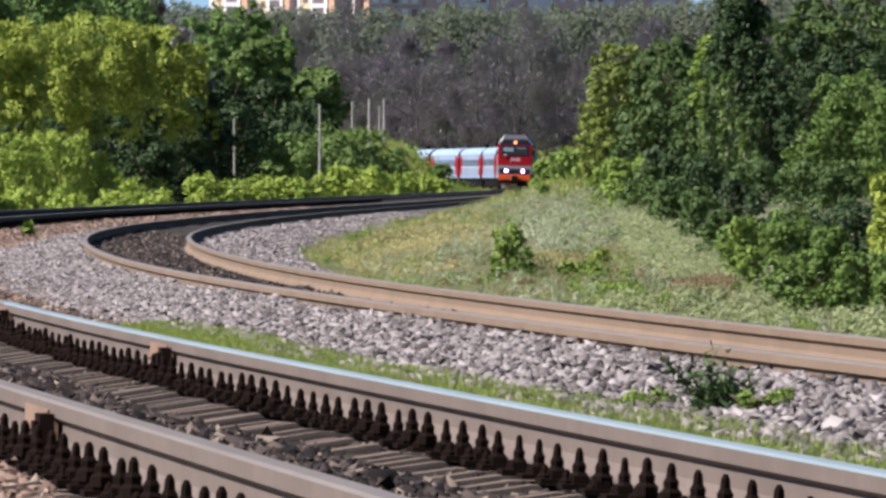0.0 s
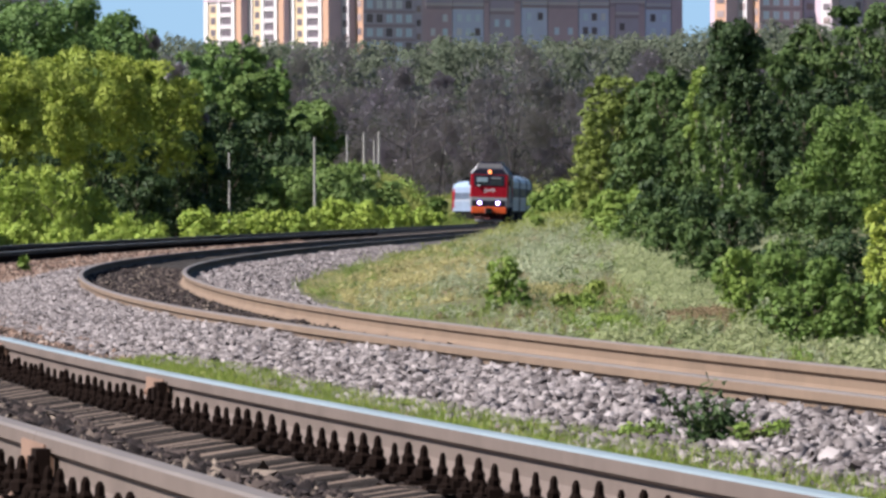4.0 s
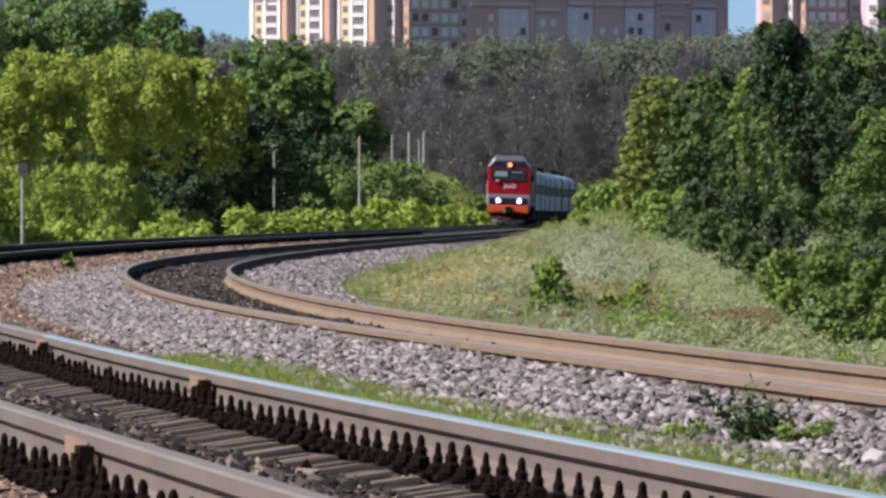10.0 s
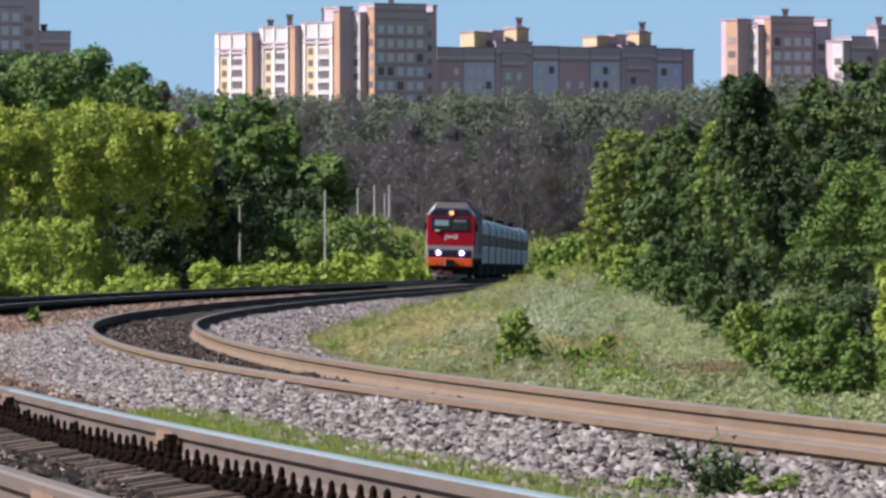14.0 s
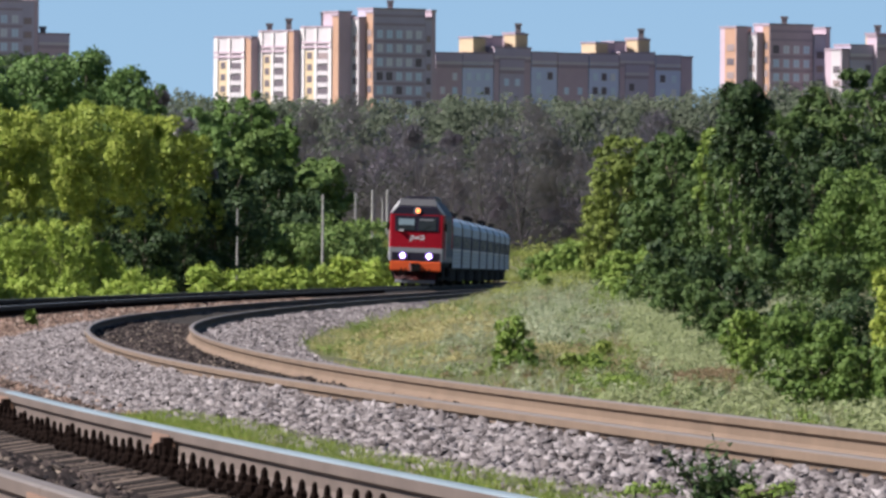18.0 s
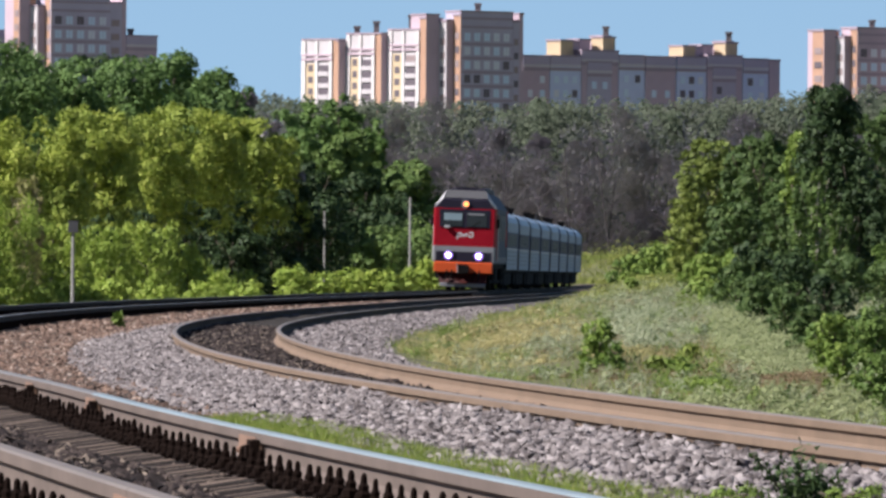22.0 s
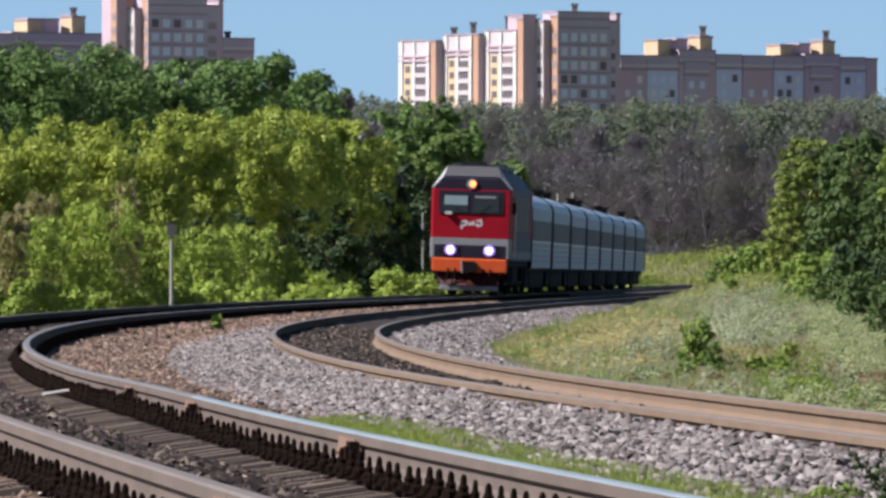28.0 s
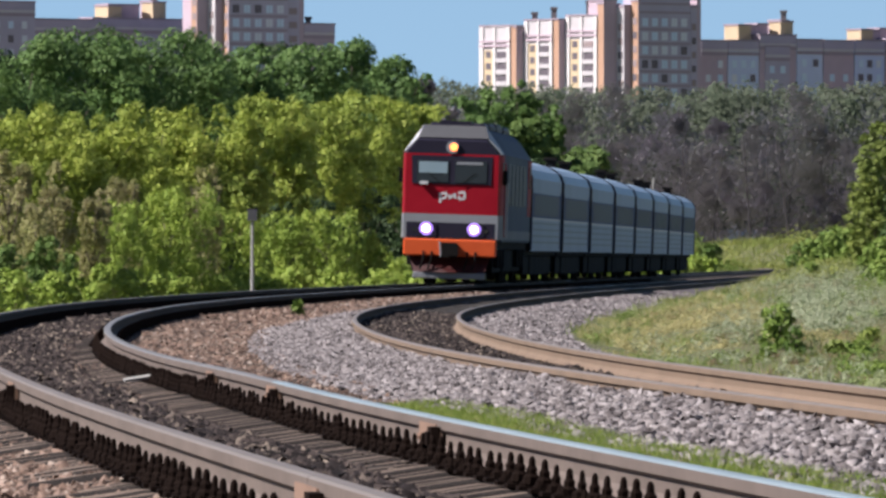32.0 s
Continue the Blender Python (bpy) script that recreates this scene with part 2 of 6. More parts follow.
M["dark_red"] = plain("dark_red_paint", (0.035, 0.006, 0.006), (0.055, 0.009, 0.008), 3.0, 0.6, bmp=0)
M["lamp_amber"] = glow("lamp_amber", (1.0, 0.25, 0.06), 2.2)
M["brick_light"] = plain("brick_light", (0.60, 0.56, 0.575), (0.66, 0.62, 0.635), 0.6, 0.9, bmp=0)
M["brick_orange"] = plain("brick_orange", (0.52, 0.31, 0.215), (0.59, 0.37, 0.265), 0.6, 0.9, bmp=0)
# brown, grey and dark bricks have a bluish tint of shade and haze mixed in
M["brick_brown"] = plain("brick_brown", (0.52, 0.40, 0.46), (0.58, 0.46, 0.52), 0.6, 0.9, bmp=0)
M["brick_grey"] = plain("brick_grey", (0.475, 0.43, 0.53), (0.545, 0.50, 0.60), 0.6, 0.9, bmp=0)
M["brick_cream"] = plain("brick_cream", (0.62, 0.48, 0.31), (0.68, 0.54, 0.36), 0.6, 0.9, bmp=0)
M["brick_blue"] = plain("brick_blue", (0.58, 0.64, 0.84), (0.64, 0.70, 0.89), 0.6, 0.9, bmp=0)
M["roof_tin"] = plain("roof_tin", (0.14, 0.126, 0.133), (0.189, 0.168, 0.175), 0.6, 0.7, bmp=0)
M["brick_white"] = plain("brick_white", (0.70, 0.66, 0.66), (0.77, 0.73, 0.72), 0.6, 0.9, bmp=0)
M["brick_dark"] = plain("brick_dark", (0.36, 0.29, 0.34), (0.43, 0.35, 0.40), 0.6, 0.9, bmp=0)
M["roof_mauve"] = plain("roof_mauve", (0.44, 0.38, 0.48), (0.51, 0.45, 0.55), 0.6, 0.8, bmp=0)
M["window_dusk"] = plain("window_dusk", (0.13, 0.11, 0.13), (0.21, 0.18, 0.20), 0.05, 0.4, bmp=0)
M["window_mid"] = plain("window_mid", (0.62, 0.74, 0.88), (0.72, 0.83, 0.94), 0.05, 0.4, bmp=0)
M["window_bay"] = plain("window_bay", (0.30, 0.225, 0.225), (0.42, 0.34, 0.335), 0.05, 0.5, bmp=0)
M["window_pale"] = plain("window_pale", (0.7, 0.72, 0.78), (0.8, 0.82, 0.86), 0.05, 0.4, bmp=0)
def sky_paint():
    m = bpy.data.materials.new("sky_low")
    m.use_nodes = True
    nt = m.node_tree
    e = nt.nodes.new("ShaderNodeEmission")
    z = nt.nodes.new("ShaderNodeSeparateXYZ")
    c = nt.nodes.new("ShaderNodeTexCoord")
    nt.links.new(c.outputs["Generated"], z.inputs[0])
    nt.links.new(ramp(nt, z.outputs[2], [(0.0, (0.25, 0.372, 0.475)), (0.12, (0.218, 0.352, 0.475)), (0.25, (0.18, 0.312, 0.45)), (1.0, (0.10, 0.22, 0.39))]), e.inputs[0])
    nt.links.new(e.outputs[0], nt.nodes["Material Output"].inputs[0])
    return m


M["sky_low"] = sky_paint()
M["pole"] = plain("pole_concrete", (0.294, 0.287, 0.266), (0.385, 0.371, 0.35), 2.0, 0.9)


# ---- helpers for meshes ----
def obj(name, verts, faces, material, parent=None, label="", slots=None, index=None, smooth=False):
    me = bpy.data.meshes.new(name)
    me.from_pydata([tuple(v) for v in verts], [], faces)
    for k in ([material] if slots is None else slots):
        me.materials.append(M[k])
    if index is not None:
        me.polygons.foreach_set("material_index", index)
    if smooth:
        me.polygons.foreach_set("use_smooth", [True] * len(me.polygons))
    me.update()
    o = new(name, me)
    if parent is not None:
        o.parent = parent
    if label:
        o["label"] = label
    return o


def tris(name, co, material):
    """A mesh of separate triangles out of an array (n, 3, 3)."""
    n = len(co)
    me = bpy.data.meshes.new(name)
    me.vertices.add(n * 3), me.loops.add(n * 3), me.polygons.add(n)
    me.vertices.foreach_set("co", np.ascontiguousarray(co, dtype=np.float32).ravel())
    me.loops.foreach_set("vertex_index", np.arange(n * 3, dtype=np.int32))
    me.polygons.foreach_set("loop_start", np.arange(0, n * 3, 3, dtype=np.int32))
    me.materials.append(M[material])
    me.update(calc_edges=True)
    return me


def part(name, bm, material, parent, label="", smooth=False):
    me = bpy.data.meshes.new(name)
    bm.to_mesh(me)
    bm.free()
    me.materials.append(M[material])
    if smooth:
        me.polygons.foreach_set("use_smooth", [True] * len(me.polygons))
    o = new(name, me)
    o.parent = parent
    if label:
        o["label"] = label
    return o


def bevel_box(x0, x1, y0, y1, z0, z1, r=0.02, seg=1):
    bm = bmesh.new()
    bmesh.ops.create_cube(bm, size=1)
    for v in bm.verts:
        v.co = Vector(((x0 + x1) / 2 + v.co.x * (x1 - x0), (y0 + y1) / 2 + v.co.y * (y1 - y0), (z0 + z1) / 2 + v.co.z * (z1 - z0)))
    if r:
        bmesh.ops.bevel(bm, geom=bm.edges[:], offset=r, segments=seg, affect="EDGES", profile=0.5)
    return bm


def add_box(bm, x0, x1, y0, y1, z0, z1):
    """One more box in a mesh."""
    vs = [bm.verts.new((x, y, z)) for x in (x0, x1) for y in (y0, y1) for z in (z0, z1)]
    for f in ((0, 1, 3, 2), (4, 6, 7, 5), (0, 4, 5, 1), (2, 3, 7, 6), (0, 2, 6, 4), (1, 5, 7, 3)):
        bm.faces.new([vs[k] for k in f])


def tube(bm, a, b, ra, rb=None, n=8):
    """A round bar from a to b."""
    a, b = Vector(a), Vector(b)
    rb = ra if rb is None else rb
    q = (b - a).to_track_quat("Z", "Y").to_matrix()
    rings = []
    for c, r in ((a, ra), (b, rb)):
        rings.append([bm.verts.new(c + q @ Vector((r * math.cos(2 * math.pi * k / n), r * math.sin(2 * math.pi * k / n), 0))) for k in range(n)])
    for k in range(n):
        bm.faces.new((rings[0][k], rings[0][(k + 1) % n], rings[1][(k + 1) % n], rings[1][k]))
    bm.faces.new(rings[0][::-1]), bm.faces.new(rings[1])


# ---- the line of the railway ----
DS = 0.5
S = np.arange(-80, 1300, DS)
I0 = int(np.argmin(abs(S)))
KNOT = [-80, -15, 0, 20, 45, 80, 120, 180, 260, 360, 520, 640, 720, 790, 840, 880, 920, 960, 1010, 1060, 1300]
CURV = [0.00029, 0.00025, 0.00052, 0.00062, 0.00107, 0.00062, 0.00075, 0.00026, 0.00011, -0.00006, 0.00003, -0.00005, -0.00002, 0.00031, -0.00043, -0.00055, -0.00117, -0.00156, -0.00132, -0.00127, 0]
TH = np.cumsum(np.interp(S, KNOT, CURV)) * DS
TH += -0.08134 - TH[I0]
CX = np.cumsum(np.sin(TH)) * DS
CY = np.cumsum(np.cos(TH)) * DS
CX += -0.8239 - CX[I0]
CY += 44.838 - CY[I0]
GAP, CANT, DROP2 = 4.695, 0.05, -0.156      # between the tracks; the outer rail's rise; the second track's level


def level(s):
    return -0.000877 * s


def swell(s, lat):
    """The near track lies a little high past its first joint."""
    return 0.018 * np.exp(-((s - 17) / 9) ** 2) if lat < 2 else 0.0


def at(s, lat):
    """x, y on the line s along and lat to its right."""
    x, y, h = np.interp(s, S, CX), np.interp(s, S, CY), np.interp(s, S, TH)
    return x + lat * np.cos(h), y - lat * np.sin(h)


def lateral(x, y):
    """s and the distance to the right of the first track's middle."""
    s = np.interp(y, CY, S)
    h = np.interp(s, S, TH)
    return s, (x - np.interp(s, S, CX)) * np.cos(h)


LAT = [-400, -40, -14, -7, -4.2, -3.2, -2.1, -1.5, -1.3, -1.1, -0.98, -0.8, -0.62, -0.45, -0.3, 0.0, 0.2, 0.36, 0.47, 0.62, 0.75, 0.98, 1.1, 1.5, 1.8, 2.2, 2.7, 3.3, 3.8, 4.0, 4.1, 5.3, 5.7, 6.3, 7.0, 8.2, 10, 12, 15, 20, 30, 60, 120, 400]
HGT = [-1.2, -1.1, -0.9, -0.85, -0.8, -0.72, -0.34, -0.225, -0.222, -0.2, -0.182, -0.184, -0.19, -0.19, -0.19, -0.20, -0.208, -0.24, -0.262, -0.237, -0.232, -0.23, -0.25, -0.28, -0.33, -0.36, -0.32, -0.25, -0.205, -0.26, -0.29, -0.35, -0.33, -0.36, -0.5, -0.72, -0.66, -0.63, -0.6, -0.58, -0.7, -1.0, -2.5, -4.0]


def ease(v):
    v = np.clip(v, 0, 1)
    return v * v * (3 - 2 * v)


def ground_z(s, lat):
    rise = np.interp(lat, [8.2, 10, 13, 20, 30, 60], [0, 0.45, 0.86, 0.92, 0.6, 0]) * ease((s - 60) / 110)
    rise = rise + 0.55 * ease((lat - 7) / 3) * ease((s - 230) / 140) * ease((60 - lat) / 30)
    cutting = 4.6 * ease((-3.2 - lat) / 6.5) * ease((s - 690) / 40) * ease((835 - s) / 40) * ease((60 + lat) / 30)
    bank = 1.9 * ease((lat - 4.5) / 9) * ease((s - 880) / 60)
    wob = 0.05 * (np.sin(0.31 * s + 0.9 * lat) + np.sin(0.47 * s - 0.7 * lat + 1.3) + 0.6 * np.sin(1.1 * s + 0.4 * lat)) * (1 - 0.85 * ease((lat + 4) / 1.5) * ease((8.5 - lat) / 1.5))
    return np.interp(lat, LAT, HGT) + wob + rise + cutting + bank + np.clip(level(s), -1.2, 0.1)


# ---- ground ----
def build_ground():
    ys = np.concatenate([np.arange(-60, 20, 8), np.arange(20, 130, 1.2), np.arange(130, 420, 2.5), np.arange(420, 1100, 20), np.geomspace(1100, 4800, 14)])
    cols = sorted(set([-2600, -1200, -500, -250, -120, -70, -40, -25] + list(np.arange(-18, -4, 1.0)) + list(np.round(np.arange(-4, 8.6, 0.2), 2)) + list(np.arange(9, 26, 1.0)) + [32, 45, 70, 120, 250, 500, 1200, 2600]))
    cols = np.array(cols)
    nx, ny = len(cols), len(ys)
    vs = np.zeros((ny, nx, 3))
    for j, y in enumerate(ys):
        s = np.interp(y, CY, S)
        x, yy = at(s, cols)
        off = y - np.interp(s, S, CY)
        far = np.abs(cols) > 9
        vs[j, :, 0] = x
        vs[j, :, 1] = np.where(far, y, yy + off)
        z = ground_z(s, cols)
        vs[j, :, 2] = z
    faces, idx = [], []
    for j in range(ny - 1):
        for i in range(nx - 1):
            a = j * nx + i
            faces.append((a, a + 1, a + nx + 1, a + nx))
            c = (cols[i] + cols[i + 1]) / 2 + 0.25 * noise.noise((i * 0.7, j * 0.5, 3))
            far = ys[j] > 70
            idx.append(3 if -2.6 < c < -0.9 else 2 if -0.9 <= c < 0.9 else 3 if 0.9 <= c < 1.9 else (0 if not far else 3) if 1.9 <= c < 2.6 else 4 if 2.6 <= c < 3.9 else 2 if 3.9 <= c < 5.5 else 4 if 5.5 <= c < 7.4 else 1 if -6 > c or c > 7.4 else 0)
    o = obj("ground", vs.reshape(-1, 3), faces, "soil", slots=["soil", "grass_ground", "ballast_dark", "ballast_brown", "ballast_pale"], index=idx, smooth=True)
    tagged(o, "grassy ground with two beds of crushed stone ballast", "ground", kind="structure")


build_ground()

# a broken stone: four corners below and a blunt point above
ROCK = np.array([(-1, -1, -0.6), (1, -1, -0.6), (1, 1, -0.6), (-1, 1, -0.6), (0, 0, 0.55)], float) * 0.5
RF = np.array([(0, 1, 4), (1, 2, 4), (2, 3, 4), (3, 0, 4)])


BLUNT = np.array([(-1, -1, -0.5), (1, -1, -0.5), (1, 1, -0.5), (-1, 1, -0.5), (-0.75, -0.7, 0.45), (0.7, -0.75, 0.45), (0.75, 0.7, 0.45), (-0.7, 0.75, 0.45)], float) * 0.5
BF = np.array([(0, 1, 5), (0, 5, 4), (1, 2, 6), (1, 6, 5), (2, 3, 7), (2, 7, 6), (3, 0, 4), (3, 4, 7), (4, 5, 6), (4, 6, 7)])


def stones(name, label, material, n, s0, s1, l0, l1, size, seed, near=1.0, gaps=False, sink=0.0, blunt=False):
    """Crushed stones strewn over a strip of the bed, as one mesh."""
    rg = np.random.default_rng(seed)
    s = s0 + (s1 - s0) * rg.random(n) ** near
    if gaps:
        s = np.floor(s / 0.5) * 0.5 + 0.25 + (rg.random(n) - 0.5) * 0.29
    lat = l0 + (l1 - l0) * rg.random(n)
    x, y = at(s, lat)
    z = ground_z(s, lat)
    sz = size * (0.55 + 0.9 * rg.random(n) ** 1.6)
    base, tri, jit = (BLUNT, BF, 0.8) if blunt else (ROCK, RF, 0.6)
    nv, nf = len(base), len(tri)
    v = base[None] * (0.65 + 0.7 * rg.random((n, nv, 1))) + jit * (rg.random((n, nv, 3)) - 0.5)
    v *= (sz[:, None] * np.stack([0.75 + 0.5 * rg.random(n), 0.75 + 0.5 * rg.random(n), 0.8 + 0.5 * rg.random(n)], 1))[:, None, :]
    yaw, tip = rg.random(n) * math.pi, rg.normal(size=(n, 3)) * 0.16
    q = np.stack([np.cos(yaw), tip[:, 0], tip[:, 1], np.sin(yaw)], 1)
    q /= np.linalg.norm(q, axis=1)[:, None]
    w, a, b, c = q.T
    R = np.stack([np.stack([1 - 2 * (b * b + c * c), 2 * (a * b - c * w), 2 * (a * c + b * w)], 1), np.stack([2 * (a * b + c * w), 1 - 2 * (a * a + c * c), 2 * (b * c - a * w)], 1), np.stack([2 * (a * c - b * w), 2 * (b * c + a * w), 1 - 2 * (a * a + b * b)], 1)], 1)
    v = np.einsum("nij,nkj->nki", R, v) + np.stack([x, y, z - sink + sz * 0.18], 1)[:, None, :]
    me = bpy.data.meshes.new(name)
    f = (tri[None] + nv * np.arange(n)[:, None, None]).reshape(-1)
    me.vertices.add(n * nv), me.loops.add(n * nf * 3), me.polygons.add(n * nf)
    me.vertices.foreach_set("co", v.astype(np.float32).ravel())
    me.loops.foreach_set("vertex_index", f.astype(np.int32))
    me.polygons.foreach_set("loop_start", np.arange(0, n * nf * 3, 3, dtype=np.int32))
    me.materials.append(M[material])
    me.update(calc_edges=True)
    tagged(new(name, me), label, "ballast", kind="stuff")


stones("ballast_stones", "dark oily crushed stones between the rails", "stone_dark", 32000, -22, 100, -0.66, 0.43, 0.043, 1, 1.3)
stones("ballast_stones", "dark stones lying low between the sleepers", "stone_dark", 18000, -22, 80, 0.36, 0.74, 0.024, 7, 1.3, gaps=True, sink=0.012)
stones("ballast_stones", "loose dark stones strewn over the sleepers", "stone_dark", 7000, -22, 60, 0.3, 0.74, 0.028, 17, 1.2)
stones("ballast_stones", "dusty stones strewn between the sleepers further along", "stone_dark", 8000, 14, 80, 0.3, 0.72, 0.024, 48, 1.2, sink=-0.008)
stones("ballast_stones", "brown fines between the sleepers further along", "stone_brown", 3500, 16, 90, 0.3, 0.72, 0.024, 49, 1.2, sink=-0.008)
stones("ballast_stones", "reddish brown stones packed between the sleeper ends", "stone_brown", 14000, -18, 60, -1.4, -0.9, 0.027, 8, 1.1, gaps=True, sink=0.012)
stones("ballast_stones", "brown stones strewn over the sleeper ends", "stone_brown", 14500, -18, 60, -1.4, -0.95, 0.032, 28, 1.1, sink=-0.006)
stones("ballast_stones", "reddish brown crushed stones beside the sleepers", "stone_brown", 24000, -16, 110, -2.6, -1.12, 0.037, 2, 1.3)
stones("ballast_stones", "brown crushed stones along the near track", "stone_brown", 16000, -22, 130, 0.92, 2.7, 0.036, 3, 1.1)
stones("ballast_stones", "dark and brown stones between the far rails", "stone_dark", 16000, 100, 330, -0.66, 0.7, 0.06, 18, 1.2)
stones("ballast_stones", "brown stones beside the far rails", "stone_brown", 14000, 120, 330, 0.92, 2.9, 0.06, 19, 1.2)
stones("ballast_stones", "pale grey crushed stones of a fresh ballast shoulder", "stone_pale", 25000, -22, 32, 2.55, 3.84, 0.042, 4, 1.25, blunt=True)
stones("ballast_stones", "pale grey crushed stones further along the shoulder", "stone_pale", 28000, 28, 110, 2.45, 3.84, 0.04, 44, 1.3)
stones("ballast_stones", "pale grey crushed stones along the far shoulder", "stone_pale", 9000, 105, 260, 2.7, 3.84, 0.055, 14, 1.1)
stones("ballast_stones", "dark crushed stones between the rails of the second track", "stone_dark", 16000, -5, 150, 3.96, 5.42, 0.043, 5, 1.0)
stones("ballast_stones", "pale grey stones on the far ballast shoulder", "stone_pale", 14000, 30, 300, 5.6, 7.4, 0.055, 6, 1.0)


# ---- track ----
PROFILE = [(-0.075, -0.18), (-0.075, -0.168), (-0.026, -0.145), (-0.013, -0.12), (-0.013, -0.066), (-0.037, -0.05), (-0.037, -0.008), (-0.028, 0), (0.028, 0), (0.037, -0.008), (0.037, -0.05), (0.013, -0.066), (0.013, -0.12), (0.026, -0.145), (0.075, -0.168), (0.075, -0.18)]


def rail(parent, lat, dz, s0, s1, sidem="rail_side", top="rail_top_dull"):
    ss = list(np.arange(s0, min(s1, 140), 1.0)) + list(np.arange(max(s0, 140), s1, 5.0)) + [s1]
    vs, fs, ix = [], [], []
    n = len(PROFILE)
    for s in ss:
        for a, b in PROFILE:
            x, y = at(s, lat + a)
            vs.append((x, y, level(s) + swell(s, lat) + dz + b))
    for j in range(len(ss) - 1):
        for k in range(n):
            a, b = j * n + k, j * n + (k + 1) % n
            fs.append((a, b, b + n, a + n))
            # right-hand faces, turned from the sun, get the painted shade colour
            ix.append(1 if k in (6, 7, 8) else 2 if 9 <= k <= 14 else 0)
    fs += [tuple(range(n))[::-1], tuple(range((len(ss) - 1) * n, len(ss) * n))]
    ix += [0, 0]
    return obj("rail", vs, fs, sidem, parent, slots=[sidem, top, "rail_right_shade"], index=ix)


def frame_at(s, lat, dz):
    """A pose on the line: local y runs along the track."""
    x, y = at(s, lat)
    return pose(float(x), float(y), float(level(s) + swell(s, lat) + dz), 0, 0, -math.degrees(float(np.interp(s, S, TH))))


def sleeper_mesh(seed):
    """A concrete sleeper, high under the rails, low in the middle and at its ends."""
    rg = random.Random(seed)
    w = rg.uniform(0.42, 0.88)
    prof = [(-1.35, -0.30), (-1.3, -0.265), (-0.98, -0.205), (-0.62, -0.205), (-0.3, -0.262), (0.3, -0.262), (0.62, -0.205), (0.98, -0.205), (1.3, -0.265), (1.35, -0.30)]
    bm = bmesh.new()
    rows = []
    for x, z in prof:
        rows.append([bm.verts.new(p) for p in ((x, -0.14, -0.42), (x, -0.095 * w, z - 0.014), (x, -0.075 * w, z + rg.uniform(-0.004, 0.002)), (x, 0.075 * w, z + rg.uniform(-0.004, 0.002)), (x, 0.095 * w, z - 0.014), (x, 0.14, -0.42))])
    for a, b in zip(rows, rows[1:]):
        for k in range(5):
            bm.faces.new((a[k], b[k], b[k + 1], a[k + 1]))
    bm.faces.new(rows[0]), bm.faces.new(rows[-1][::-1])
    bmesh.ops.recalc_face_normals(bm, faces=bm.faces[:])
    me = bpy.data.meshes.new("sleeper")
    bm.to_mesh(me)
    bm.free()
    me.materials.append(M["concrete"]), me.materials.append(M["concrete_side_shade"])
    # only the tops stay light; all other faces carry painted shade
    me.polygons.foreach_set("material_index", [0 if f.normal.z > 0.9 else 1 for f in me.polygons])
    return me


def lathe(bm, x, y, prof, n=7):
    """A turned solid out of (radius, height) pairs."""
    rings = [[bm.verts.new((x + r * math.cos(2 * math.pi * k / n), y + r * math.sin(2 * math.pi * k / n), z)) for k in range(n)] for r, z in prof]
    for a, b in zip(rings, rings[1:]):
        for k in range(n):
            bm.faces.new((a[k], a[(k + 1) % n], b[(k + 1) % n], b[k]))
    bm.faces.new(rings[-1])


def fastening_mesh(seed):
    """Ribbed base plate with two clips, two tall clip bolts and two anchor bolts; z is the rail's top."""
    rg = random.Random(seed)
    bm = bmesh.new()
    add_box(bm, -0.16, 0.16, -0.07, 0.07, -0.207, -0.19)
    for sg in (-1, 1):
        add_box(bm, sg * 0.10 - 0.022, sg * 0.10 + 0.022, -0.04, 0.04, -0.19, -0.165)
        h, w = rg.uniform(-0.02, 0.0), rg.uniform(0.75, 1.0)
        lathe(bm, sg * 0.10 + rg.uniform(-0.006, 0.006), rg.uniform(-0.02, 0.02), [(0.034 * w, -0.18), (0.035 * w, -0.15 + h), (0.023 * w, -0.138 + h), (0.025 * w, -0.12 + h), (0.016 * w, -0.106 + h), (0.014 * w, -0.08 + h), (0.006, -0.066 + h)])
        h, w = rg.uniform(-0.014, 0.008), rg.uniform(0.85, 1.15)
        lathe(bm, sg * 0.125 + rg.uniform(-0.008, 0.008), 0.03 + rg.uniform(-0.02, 0.02), [(0.028 * w, -0.198), (0.028 * w, -0.182 + h), (0.017 * w, -0.175 + h), (0.014 * w, -0.16 + h), (0.005, -0.148 + h)])
    me = bpy.data.meshes.new("fastening")
    bm.to_mesh(me)
    bm.free()
    me.materials.append(M["fastening"])
    return me


def far_fastening():
    bm = bmesh.new()
    add_box(bm, -0.2, 0.2, -0.08, 0.08, -0.205, -0.186)
    for sg in (-1, 1):
        lathe(bm, sg * 0.12, 0, [(0.055, -0.19), (0.04, -0.135), (0.02, -0.085)], 5)
    me = bpy.data.meshes.new("fastening")
    bm.to_mesh(me)
    bm.free()
    me.materials.append(M["fastening"])
    return me


